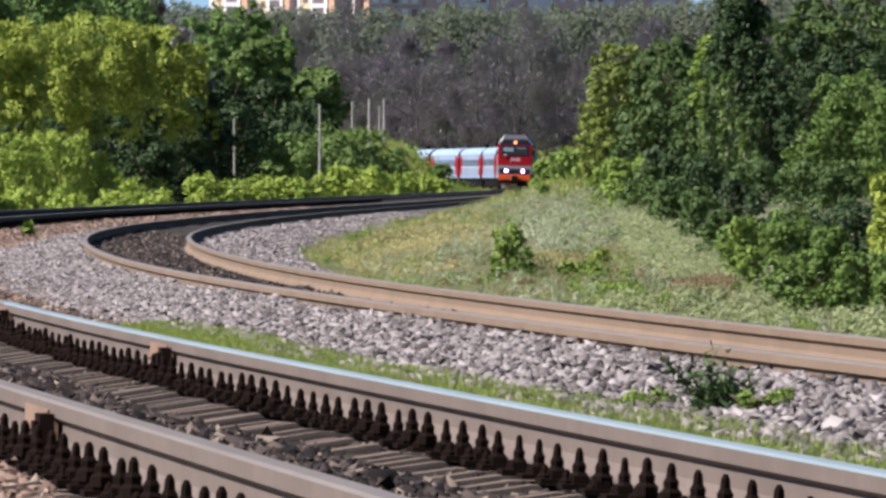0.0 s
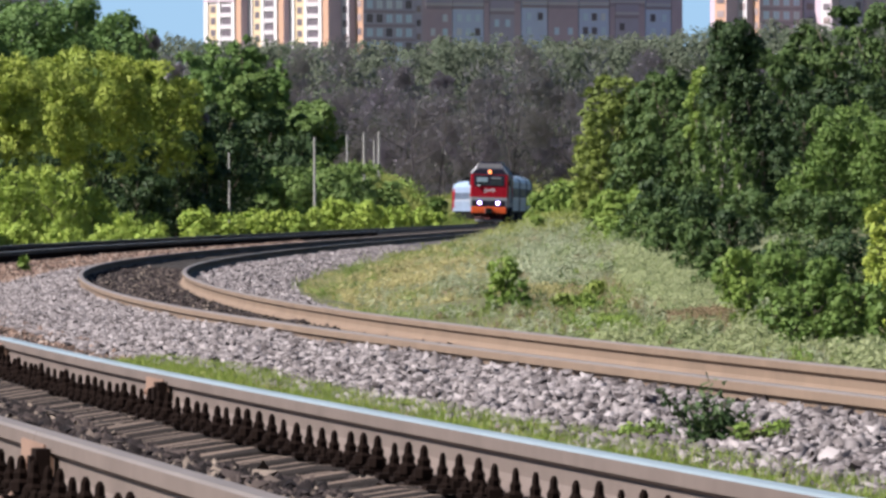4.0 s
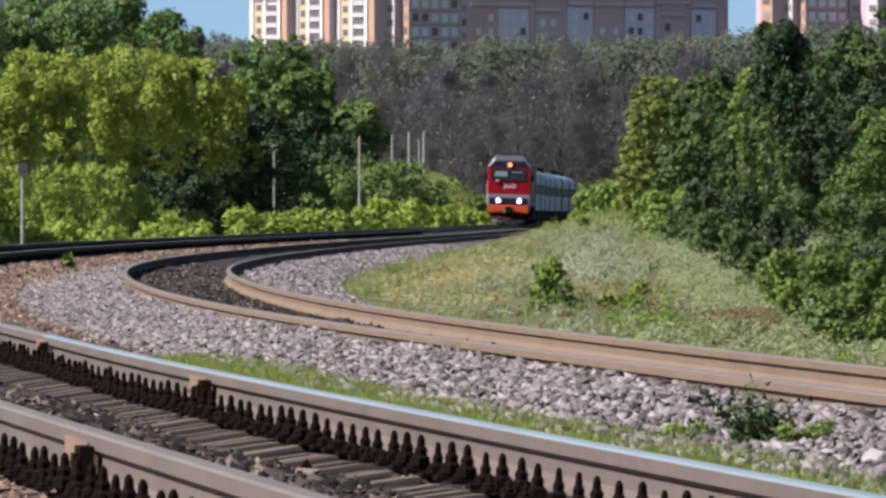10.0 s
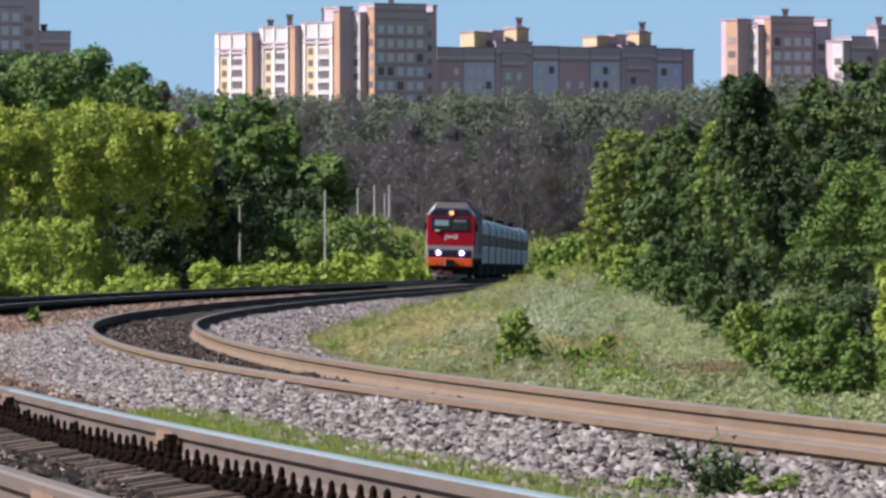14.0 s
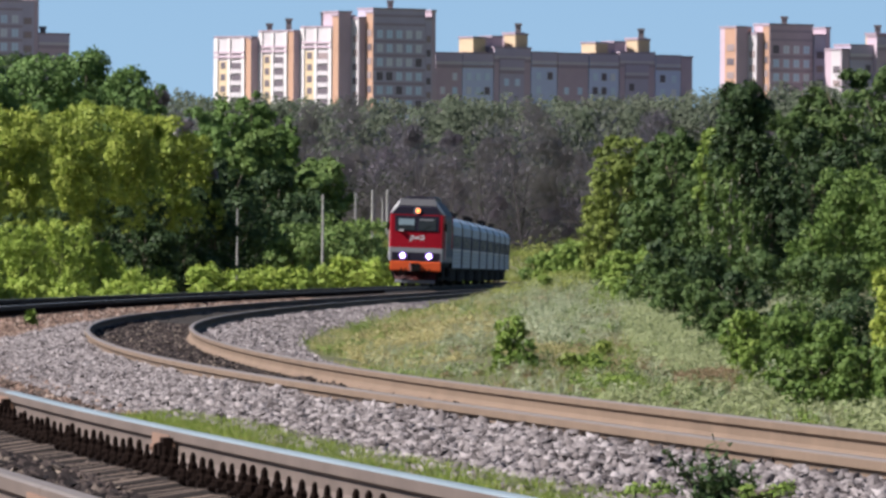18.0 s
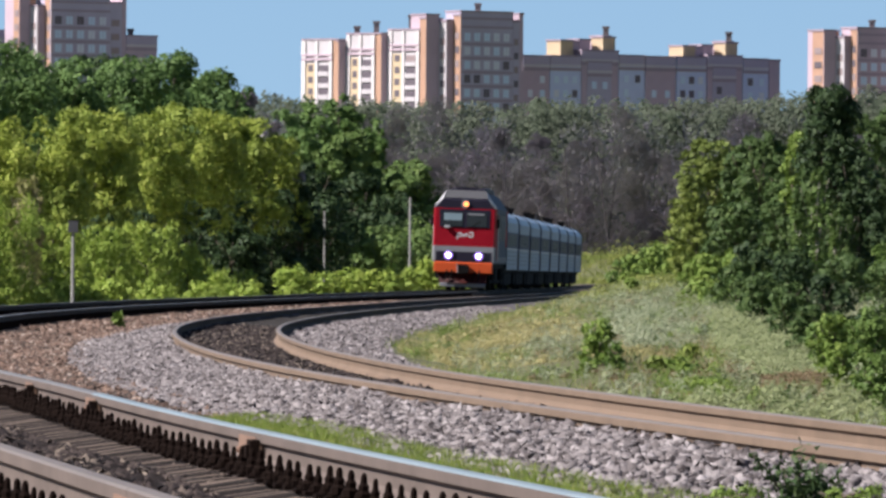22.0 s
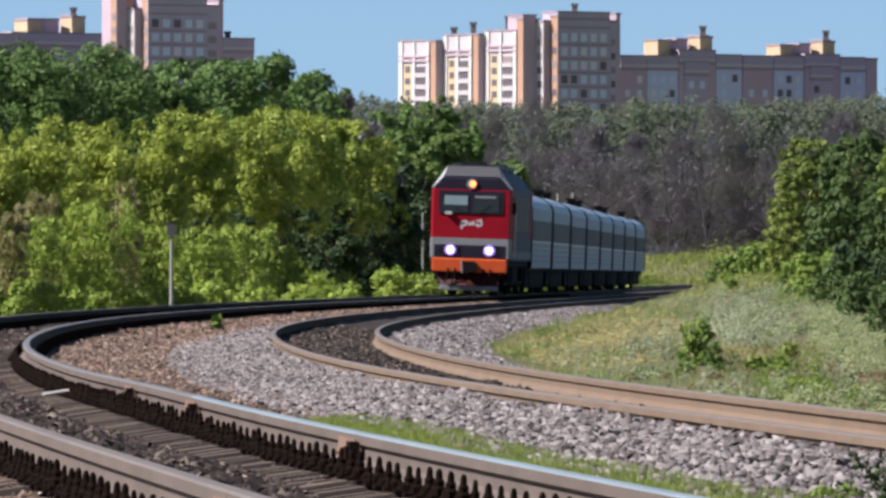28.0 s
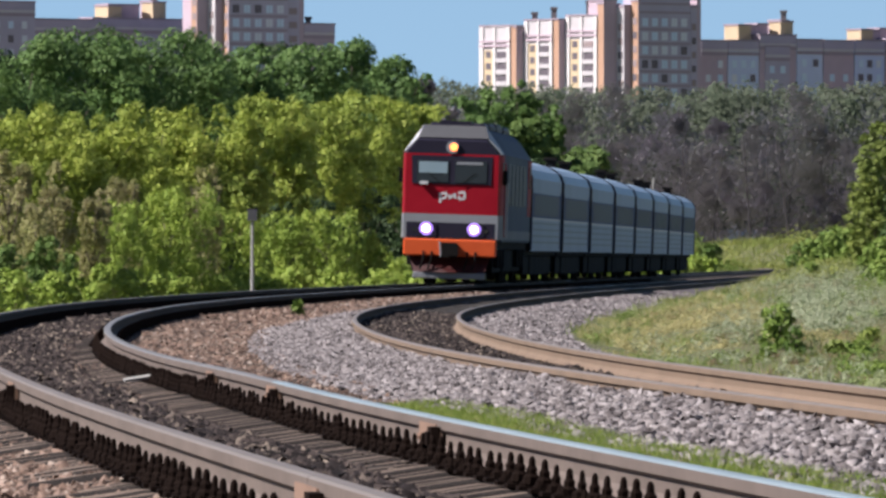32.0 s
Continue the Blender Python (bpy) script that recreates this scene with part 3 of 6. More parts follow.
def fishplate(parent, s, lat, dz):
    bm = bmesh.new()
    for sg in (-1, 1):
        add_box(bm, sg * 0.027 - 0.018, sg * 0.027 + 0.018, -0.48, 0.48, -0.145, -0.03)
        for k in range(6):
            yb = -0.4 + 0.16 * k
            tube(bm, (sg * 0.03, yb, -0.1), (sg * 0.06, yb, -0.1), 0.018, 0.016, 6)
    o = part("fishplate", bm, "fishplate", parent, "rusty bolted joint bar")
    o.matrix_basis = frame_at(s, lat, dz)
    bm = bmesh.new()
    add_box(bm, -0.085, -0.04, -0.70, -0.50, -0.17, -0.038)
    add_box(bm, -0.10, -0.04, -0.66, -0.54, -0.12, -0.06)
    o = part("joint_bond", bm, "fastening", parent, "dark block at the rail joint")
    o.matrix_basis = frame_at(s, lat, dz)


def joined(name, me, poses, parent, material, label):
    n = len(me.vertices)
    co = np.zeros(n * 3)
    me.vertices.foreach_get("co", co)
    co = co.reshape(-1, 3)
    base = [tuple(p.vertices) for p in me.polygons]
    vs, fs = [], []
    for i, m in enumerate(poses):
        a = np.array(m)
        vs.append(co @ a[:3, :3].T + a[:3, 3])
        fs += [tuple(v + i * n for v in f) for f in base]
    two = len(me.materials) > 1
    idx = [f.material_index for f in me.polygons] * len(poses)
    o = obj(name, np.concatenate(vs), fs, material, parent, label, [m.name for m in me.materials] if two else None, idx if two else None)
    o["kind"] = "stuff"


def build_tracks():
    t1 = tagged(new("railway_track"), "near railway track of brown rails on concrete sleepers in dark ballast", "railway track", "the two tracks", "structure")
    t2 = tagged(new("railway_track"), "second railway track of brown rails in pale ballast", "railway track", "the two tracks", "structure")
    gi = 0.798
    for cut in ((-79, 0), (0.012, 12.2), (12.212, 19.8), (19.812, 500), (500, 1250)):
        # the sky sheen is coloured in only on the nearest pieces
        rail(t1, gi, 0, *cut, "rail_side_worn", "rail_top" if cut[0] < 5 else "rail_top_worn")
    for cut in ((-79, -14.6), (-14.588, 10.4), (10.412, 500), (500, 1250)):
        rail(t1, -gi, CANT, *cut, "rail_side_worn")
    for cut in ((-79, 500), (500, 1250)):
        rail(t2, GAP + gi, DROP2, *cut)
        rail(t2, GAP - gi, DROP2 + CANT, *cut)
    for s in (0.0, 12.2, 19.8):
        fishplate(t1, s, gi, 0)
    for s in (-14.6, 10.4):
        fishplate(t1, s, -gi, CANT)
    sms, fms, ff = [sleeper_mesh(k) for k in range(5)], [fastening_mesh(k) for k in range(6)], far_fastening()
    rg = random.Random(4)
    tilt = pose(0, 0, 0, 0, math.degrees(math.atan(CANT / 1.6)), 0)
    far_s, far_f = [], []
    for k in range(1008):
        s = -78 + 0.5 * k
        m = frame_at(s + rg.uniform(-0.07, 0.07), 0, CANT / 2 + rg.uniform(-0.016, 0.002)) @ tilt @ pose(0, 0, 0, 0, rg.uniform(-0.5, 0.5), rg.uniform(-1.8, 1.8))
        lim = -24 <= s < 60
        if lim:
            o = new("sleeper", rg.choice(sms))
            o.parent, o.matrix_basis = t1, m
        else:
            far_s.append(m)
        for sg in (-1, 1):
            mm = frame_at(s + rg.uniform(-0.03, 0.03), 0, CANT / 2) @ tilt @ pose(sg * gi, 0, 0)
            if lim:
                o = new("fastening", rg.choice(fms))
                o.parent, o.matrix_basis = t1, mm
            else:
                far_f.append(mm)
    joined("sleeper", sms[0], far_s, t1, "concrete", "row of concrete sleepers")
    joined("fastening", ff, far_f, t1, "fastening", "row of dark rail fastenings")


build_tracks()


def build_board():
    """A short pale board left on the ballast."""
    bm = bevel_box(-0.3, 0.3, -0.04, 0.04, 0, 0.02, 0.004)
    me = bpy.data.meshes.new("board")
    bm.to_mesh(me)
    bm.free()
    me.materials.append(M["pole"])
    o = tagged(new("board", me), "short pale weathered board lying on dark ballast", "board")
    o.matrix_basis = frame_at(28.81, 0.7, 0) @ pose(0.08, 0, -0.15, 8, -9, 6)


build_board()


# ---- plants ----
def leaf_cards(rg, cen, nor, size, slim=0.62, loose=0.4, spray=0.0):
    """One three-cornered leaf at each place, facing roughly along nor."""
    n = len(cen)
    nor = nor / (np.linalg.norm(nor, axis=1)[:, None] + 1e-9) + rg.normal(size=(n, 3)) * loose
    nor /= np.linalg.norm(nor, axis=1)[:, None] + 1e-9
    a = np.cross(nor, rg.normal(size=(n, 3)))
    if spray:
        a = a * (1 - spray) + spray * (nor * np.array([0.5, 0.5, 0]) + np.array([0, 0, 1.0]))
    a /= np.linalg.norm(a, axis=1)[:, None] + 1e-9
    b = np.cross(nor, a)
    sz = (size * (0.6 + 0.8 * rg.random(n)))[:, None]
    return np.stack([cen - a * sz * 0.5 - b * sz * 0.5 * slim, cen - a * sz * 0.5 + b * sz * 0.5 * slim, cen + a * sz * 0.7], 1)


def crown_points(rg, n, w, h, z0, clumps, spread=0.26, tall=1.0, per=6):
    """Places and outward directions for leaves: tufts on the upper sides of a few big lobes, loose leaves inside."""
    lobes = max(4, clumps // per)
    u = (np.arange(lobes) + rg.random(lobes)) / lobes
    r = np.sqrt(np.clip(1 - (np.clip(u - 0.25, 0, 1) / 0.78) ** 2, 0.03, 1)) * (0.45 + 0.3 * rg.random(lobes))
    an = np.arange(lobes) * 2.4 + rg.random(lobes) * 0.9
    lr = w / 2 * (0.30 + 0.22 * rg.random(lobes)) * math.sqrt(per / 6)
    lc = np.stack([r * np.cos(an) * w / 2, r * np.sin(an) * w / 2, u * h * 0.95], 1)
    lc[:, 2] = np.clip(lc[:, 2], 0.1 * h, np.maximum(h - lr * tall * 1.1, 0.1 * h))
    k0 = rg.integers(0, lobes, clumps)
    dd = rg.normal(size=(clumps, 3))
    dd += lc[k0] / np.array([w / 2, w / 2, h]) * np.array([0.9, 0.9, 0]) + np.array([0, 0, 0.55])
    dd /= np.linalg.norm(dd, axis=1)[:, None]
    dd[:, 2] = np.maximum(dd[:, 2], -0.25)
    c = lc[k0] + dd * lr[k0][:, None] * np.array([1, 1, tall])
    cs = spread * (0.45 + 0.7 * rg.random(clumps)) * w / 2
    k = rg.choice(clumps, n, p=cs ** 2 / (cs ** 2).sum())
    d = rg.normal(size=(n, 3))
    d /= np.linalg.norm(d, axis=1)[:, None]
    d[:, 2] = np.where(rg.random(n) < 0.75, np.abs(d[:, 2]), d[:, 2])
    far = np.where(rg.random(n) < 0.75, 0.7 + 0.4 * rg.random(n), rg.random(n))
    p = c[k] + d * (cs[k] * far)[:, None] * np.array([1, 1, tall])
    out = dd[k] * 0.7 + d + np.array([0, 0, 0.1])
    m = n // 4
    a2, r2, u2 = rg.random(m) * 2 * math.pi, np.sqrt(rg.random(m)) * 0.75 * w / 2, rg.random(m) * 0.82 * h
    p[:m] = np.stack([r2 * np.cos(a2), r2 * np.sin(a2), u2], 1)
    p[:, 2] += z0
    p[:, 2] = np.maximum(p[:, 2], 0.04 * h * rg.random(n))
    return p, out


def limbs(rg, h, w, r, n=6, foot=0.12):
    bm = bmesh.new()
    lean = Vector((rg.normal() * 0.06 * w, rg.normal() * 0.06 * w, 0))
    pts = [Vector((0, 0, -0.3)), Vector((0, 0, h * foot)) + lean * 0.2, Vector((0, 0, h * 0.45)) + lean * 0.6, Vector((0, 0, h * 0.8)) + lean]
    for k in range(3):
        tube(bm, pts[k], pts[k + 1], r * (1 - 0.27 * k), r * (1 - 0.27 * (k + 1)), 7)
    for k in range(n):
        t = 0.2 + 0.6 * k / n
        b0 = pts[1].lerp(pts[3], t)
        an = k * 2.4 + rg.random()
        b1 = b0 + Vector((math.cos(an) * w * 0.22, math.sin(an) * w * 0.22, h * 0.16))
        b2 = b1 + Vector((math.cos(an + 0.4) * w * 0.16, math.sin(an + 0.4) * w * 0.16, h * 0.14))
        tube(bm, b0, b1, r * 0.42, r * 0.26, 5)
        tube(bm, b1, b2, r * 0.26, r * 0.1, 5)
    return bm


def tree(name, label, x, y, h, w, leaf, n, size, seed, z=None, low=0.0, clumps=48, bark="bark", group="", spread=0.3, slim=0.62, loose=0.45, tall=1.0, per=6, spray=0.0):
    rg = np.random.default_rng(seed)
    if z is None:
        s, lat = lateral(x, y)
        z = float(ground_z(s, lat))
    o = tagged(new(name), label, "bush" if "bush" in name else "tree", group)
    o.matrix_basis = pose(x, y, z, 0, 0, float(rg.random() * 360))
    part("trunk", limbs(rg, h, w, max(0.03, h * 0.018)), bark, o, smooth=True)
    p, d = crown_points(rg, n, w, h * (1 - low), h * low, clumps, spread, tall, per)
    me = tris("crown", leaf_cards(rg, p, d, size, slim, loose, spray), leaf)
    c = new("crown", me)
    c.parent = o
    return o


def plants(name, label, group, leaf, spots, seed, dense=1.0, **kw):
    """Trees or bushes at the spots (x, y, height, width); leaves a hand long near by, sprays far off."""
    for k, (x, y, h, w) in enumerate(spots):
        size = max(0.05, 0.00042 * y) * (1.15 if h > 9 else 1.0)
        n = int(min(24000, max(500, 5.5 * w * h / (0.37 * size * size))) * dense)
        tree(name, label, x, y, h, w, leaf, n, size / math.sqrt(dense), seed + k, group=group, **kw)


plants('bush', 'low bright green leafy bush beside the track', 'bushes along the curve', 'leaf_lime', [(-8.5, 253, 3, 2.5), (-7.6, 272, 3.5, 3), (-6.5, 293, 2.9, 2.6), (-5.3, 316, 3, 2.8), (-4, 339, 3.2, 2.8), (-2.9, 359, 2.6, 2.3), (-1.9, 377, 1.8, 2), (-0.8, 396, 1.5, 1.6)], 100, tall=1.6, spread=0.18, clumps=80, per=3, spray=0.5, slim=0.5)
plants('tree', 'yellow-green leafy young tree in full sun', 'young trees along the curve', 'leaf_yellow', [(-12.2, 247, 5.1, 3.5), (-11.3, 267, 5.6, 3.8), (-10.3, 287, 5.9, 3.9), (-9.2, 309, 6.4, 4.4), (-7.9, 333, 6.7, 4.3)], 120, low=0.33, tall=1.5, spread=0.185, clumps=105, per=4, spray=0.4, slim=0.55)
plants('tree', 'tall yellow-green tree over shaded undergrowth', 'young trees along the curve', 'leaf_yellow', [(-6.6, 356, 7.4, 4.6), (-5, 383, 7.6, 4.7), (-3.3, 415, 8.6, 5.4), (-1.4, 449, 8.6, 4.7), (0.3, 481, 8.4, 4)], 126, low=0.40, tall=1.5, spread=0.175, clumps=115, per=4, spray=0.4, slim=0.55)
plants('bush', 'half-dry brownish bush below the yellow-green trees', 'dry bushes along the curve', 'leaf_dry', [(-10.7, 238, 4.2, 1.3), (-9.75, 242, 4.0, 1.2), (-8.5, 258, 4.1, 1.2), (-9.9, 233, 3.0, 1.1), (-8.8, 243, 3.3, 1.1), (-6.9, 279, 4.6, 1.3)], 368, tall=1.7, spread=0.2, clumps=60, per=4, spray=0.5, slim=0.45, dense=0.45, loose=0.9)
plants('bush', 'dull green bush beside the track', 'bushes along the curve', 'leaf_shrub', [(-9.7, 214, 1.83, 1.00), (-9.2, 222, 2.06, 0.91), (-9.0, 230, 1.66, 0.67)], 340, tall=1.5, clumps=50, per=3)
# dark-leaved bushes stand in for the shade under the yellow crowns
plants('bush', 'dark shaded undergrowth below the yellow-green trees', 'undergrowth along the curve', 'leaf_dark_shade', [(-5.9, 345, 3.70, 2.23), (-4.6, 365, 4.00, 2.35), (-3.1, 395, 4.26, 2.78), (-1.5, 425, 4.96, 3.24), (0.3, 455, 5.49, 3.20), (1.9, 482, 6.15, 2.83)], 152, dense=0.8)
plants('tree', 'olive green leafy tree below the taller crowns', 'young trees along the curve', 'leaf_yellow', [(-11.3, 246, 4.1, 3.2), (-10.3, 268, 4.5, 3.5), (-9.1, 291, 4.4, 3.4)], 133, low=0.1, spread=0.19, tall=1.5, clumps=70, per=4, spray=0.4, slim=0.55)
plants('tree', 'shaded green young tree in the undergrowth', 'young trees along the curve', 'leaf_dark_shade', [(-13.2, 280, 4.1, 3.6), (-12, 303, 4.3, 3.9), (-10.5, 330, 4.4, 4.3), (-8.9, 359, 4.6, 4.6), (-7, 393, 5.2, 5.1), (-4.7, 435, 5.3, 5.1), (-2.4, 478, 5.6, 5.3), (0.2, 527, 5.7, 5.6)], 136, dense=0.6)
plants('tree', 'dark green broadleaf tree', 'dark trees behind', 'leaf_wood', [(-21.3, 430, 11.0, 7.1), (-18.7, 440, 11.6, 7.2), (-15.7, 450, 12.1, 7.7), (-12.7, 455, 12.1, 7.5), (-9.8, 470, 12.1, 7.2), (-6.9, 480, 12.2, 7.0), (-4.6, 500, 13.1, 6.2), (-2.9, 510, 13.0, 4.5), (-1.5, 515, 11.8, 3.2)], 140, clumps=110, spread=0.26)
# dark trees added as a backing so nothing shows through the crowns
plants('tree', 'dark filler tree added behind the broadleaf trees', 'dark trees behind', 'leaf_dark_shade', [(-25.6, 530, 13.82, 5.91), (-21.8, 535, 14.01, 5.96), (-17.9, 540, 14.03, 6.02), (-14.2, 545, 14.10, 5.75), (-10.8, 550, 13.81, 5.81), (-7.3, 555, 13.51, 5.21), (-4.7, 560, 13.68, 4.27)], 480, clumps=70, spread=0.34, dense=0.8)
plants('tree', 'dry brownish tree beside the dark ones', 'dark trees behind', 'twig_far_haze', [(-0.9, 540, 11.8, 3.2), (0.6, 545, 10.6, 3.0)], 149, dense=0.3)
plants('tree', "sunlit green tree at the wood's edge", 'wood edge', 'leaf_green', [(6.3, 730, 12.33, 4.28), (4.8, 728, 11.37, 2.99), (8.1, 732, 10.45, 2.58), (11.1, 735, 10.02, 4.10), (9.7, 730, 9.32, 2.57)], 160, low=0.55, clumps=60, spread=0.26)
# dark leaf colour again takes the place of shade below the crowns
plants('tree', "dark shaded tree at the wood's edge", 'wood edge', 'leaf_dark_shade', [(3.6, 640, 9.08, 4.50), (6.8, 712, 8.85, 5.43), (9.5, 715, 7.72, 4.61), (11.8, 718, 6.72, 2.95), (4.8, 704, 7.40, 5.37), (8.6, 706, 6.93, 5.38)], 170, dense=0.8)
plants('tree', 'green tree standing over the wood edge', 'wood edge', 'leaf_wood', [(2.1, 860, 14.23, 4.54), (4.6, 900, 18.04, 5.81), (7.6, 940, 19.21, 4.96), (10.0, 960, 18.11, 5.07), (2.7, 800, 9.15, 5.16)], 176, clumps=80, spread=0.26, low=0.2)
plants('bush', 'bright low bush beside the far track', 'bushes by the far track', 'leaf_lime', [(1.3, 430, 1.8, 2.3), (2.9, 460, 1.6, 1.9), (4.8, 497, 1.8, 2.6), (7.2, 542, 1.9, 2.9), (10, 594, 2, 3.1), (13, 651, 2.2, 3.1), (16.1, 709, 2.2, 2.5)], 180)
plants('bush', 'dark green bush standing before the poles', 'bushes by the far track', 'leaf_green', [(7.9, 640, 4.77, 4.13), (10.8, 655, 5.30, 4.99), (13.0, 670, 4.99, 4.32), (15.0, 690, 4.18, 3.64), (16.3, 700, 3.16, 2.26)], 188, clumps=60)
plants('bush', 'bright yellow-green bush at the foot of the bank', 'bushes by the far track', 'leaf_lime', [(9.6, 560, 2.28, 2.63), (11.9, 590, 2.04, 2.77), (14.3, 620, 1.98, 2.91), (16.7, 650, 1.51, 2.29), (18.7, 680, 1.19, 1.60)], 194)
plants('bush', 'small bright green bush close to the rails', 'bushes along the curve', 'leaf_lime', [(-9.5, 195, 1.3, 1.1), (-9.2, 206, 1.3, 1.1), (-8.8, 218, 1.3, 1.2), (-8.3, 230, 1.3, 1.3), (-7.8, 243, 1.2, 1.4), (-7.2, 257, 1.2, 1.4), (-6.4, 273, 1.2, 1.5), (-5.6, 289, 1.2, 1.6), (-4.7, 307, 1.2, 1.7), (-3.6, 327, 1.1, 1.8), (-2.3, 349, 1.1, 1.9), (-0.9, 374, 1.1, 2.1)], 270)
plants('tree', "round olive green tree at the thicket's end", 'trees inside the curve', 'leaf_olive', [(15.3, 330, 4.91, 2.71), (14.6, 327, 3.76, 1.53)], 215, clumps=160, spread=0.2)
plants('tree', 'leafy green tree in the thicket', 'trees inside the curve', 'leaf_thicket', [(15.4, 300, 4.81, 2.64), (14.1, 285, 2.57, 2.17), (14.6, 270, 3.02, 1.74)], 200, clumps=94, spread=0.22, per=4, dense=0.8)
plants('tree', 'leafy green tree beside the climbers', 'trees inside the curve', 'leaf_thicket', [(15.1, 292, 4.89, 1.71), (15.1, 280, 4.12, 1.48), (14.9, 300, 4.22, 1.58)], 204, clumps=80, spread=0.22, per=4)
plants('tree', 'thin stem with pale hanging climbers', 'trees inside the curve', 'leaf_green', [(12.4, 216, 2.96, 0.48), (11.9, 214, 2.04, 0.45), (12.7, 214, 2.20, 0.38)], 210, bark='bark_pale', tall=2.6, spread=0.2, clumps=40, dense=0.7)
plants('tree', 'tall dark tree smothered in climbing leaves', 'trees inside the curve', 'leaf_dark_shade', [(14.1, 240, 5.12, 1.69)], 206, low=0.45, clumps=70, tall=1.3)
plants('tree', 'bright green young tree beside the climbers', 'trees inside the curve', 'leaf_mid', [(13.7, 246, 4.01, 1.01)], 208, low=0.5, clumps=50, spread=0.24)
plants('tree', 'pale dead-trunked tree hung with climbing leaves', 'trees inside the curve', 'leaf_thicket', [(12.9, 226, 3.12, 1.39), (12.3, 222, 1.73, 1.04), (13.4, 224, 2.09, 1.05)], 214, bark='bark_pale', tall=2.4, spread=0.14, clumps=80)
plants('tree', 'tall green broadleaf tree at the back of the thicket', 'trees inside the curve', 'leaf_thicket', [(17.9, 285, 5.41, 2.17), (19.5, 292, 6.09, 2.40), (20.4, 288, 6.64, 2.53), (21.4, 284, 6.91, 2.67)], 220, clumps=90, spread=0.22, per=4, dense=0.8)
# dark leaves added here for a deeply shaded hollow in the thicket
plants('tree', 'dark tree filling the deep shade beside the climbers', 'trees inside the curve', 'leaf_dark_shade', [(14.0, 226, 3.51, 1.46), (14.8, 224, 3.70, 1.18)], 228, dense=0.8, tall=1.3)
plants('tree', 'dark shaded tree inside the thicket', 'trees inside the curve', 'leaf_dark_shade', [(16.4, 262, 3.20, 2.46), (17.9, 264, 3.95, 2.79), (19.2, 262, 4.25, 2.77), (15.2, 292, 1.89, 2.57)], 226, dense=0.7)
plants('tree', 'green bushy tree with drooping branches', 'trees inside the curve', 'leaf_shrub', [(13.3, 200, 1.50, 1.17), (14.5, 206, 2.61, 2.05), (15.2, 202, 2.49, 1.78)], 230, clumps=90, spread=0.2, tall=1.3, per=4, spray=0.4)
plants('bush', "leafy green bush at the meadow's edge", 'bushes by the meadow', 'leaf_mid', [(11.5, 300, 0.57, 0.46), (17.2, 445, 1.53, 1.57), (17.9, 435, 1.71, 1.79), (17.5, 400, 0.95, 1.64), (12.3, 268, 0.98, 1.10), (12.7, 262, 1.20, 1.38), (13.0, 256, 0.78, 1.20), (12.2, 275, 0.54, 0.97)], 236, clumps=40)
plants('bush', 'shaded green bush at the foot of the trees', 'bushes by the meadow', 'leaf_thicket', [(11.4, 205, 0.74, 1.20), (11.8, 195, 1.01, 1.26), (12.2, 186, 0.98, 1.31), (12.3, 178, 0.86, 1.15), (11.8, 225, 0.50, 1.06)], 258, clumps=40, per=4)
plants('bush', 'green bush below the climbers', 'bushes by the meadow', 'leaf_thicket', [(12.7, 235, 0.26, 1.10), (12.1, 215, 0.25, 0.88)], 243)
plants('bush', 'dense green bush in front of the trees', 'bushes by the meadow', 'leaf_shrub', [(7.6, 128, 0.77, 0.68), (7.6, 120, 0.93, 0.84), (7.6, 112, 0.81, 0.79), (7.3, 102, 0.55, 0.54)], 245, clumps=90, spread=0.2, tall=1.3)
plants('bush', 'dark green bush in the thicket', 'bushes by the meadow', 'leaf_dark_shade', [(8.4, 138, 0.59, 1.05), (8.9, 134, 0.70, 1.18), (9.3, 130, 0.86, 1.14)], 248, dense=0.7)
plants('bush', "yellow-green bush at the meadow's end", 'bushes by the meadow', 'leaf_yellow', [(7.9, 106, 1.51, 0.50), (8.0, 104, 1.58, 0.49), (7.4, 100, 1.00, 0.41), (7.5, 98, 0.79, 0.52)], 255, clumps=60, tall=1.5)
plants('bush', 'small lone yellow-green bush in the grass', 'bushes in the meadow', 'leaf_mid', [(4.8, 138, 0.62, 0.48)], 265, clumps=44, per=4, spread=0.36, dense=0.55, loose=0.8)
plants('bush', 'low dull green shrub beside the lone bush', 'bushes in the meadow', 'leaf_shrub', [(4.98, 136, 0.42, 0.32)], 267, clumps=24, spread=0.3, dense=0.6)
plants('bush', 'low green bush on the far bank', 'bushes on the far bank', 'leaf_shrub', [(39.1, 960, 4.36, 4.50), (41.1, 940, 4.13, 4.96), (36.8, 985, 3.26, 2.89), (22.2, 800, 2.71, 1.88)], 290)
plants('weed_bush', 'small pale green weed sprouting from the brown ballast', 'weeds on the ballast', 'leaf_mid', [(-2.89, 192, 0.24, 0.2)], 356, clumps=10, spread=0.5, dense=0.3, loose=0.9)
plants('weed_bush', 'tall leafy weed in the meadow', 'weeds in the meadow', 'leaf_olive', [(6.1, 138, 0.2, 0.3), (5.2, 128, 0.18, 0.24)], 350, clumps=16, spread=0.6, dense=0.25, loose=0.9)
plants('weed_bush', 'leafy yellow-green weed in the meadow', 'weeds in the meadow', 'leaf_mid', [(4.4, 130, 0.2, 0.3), (5.7, 132, 0.2, 0.3)], 320, clumps=16, spread=0.6, dense=0.3, loose=0.9)
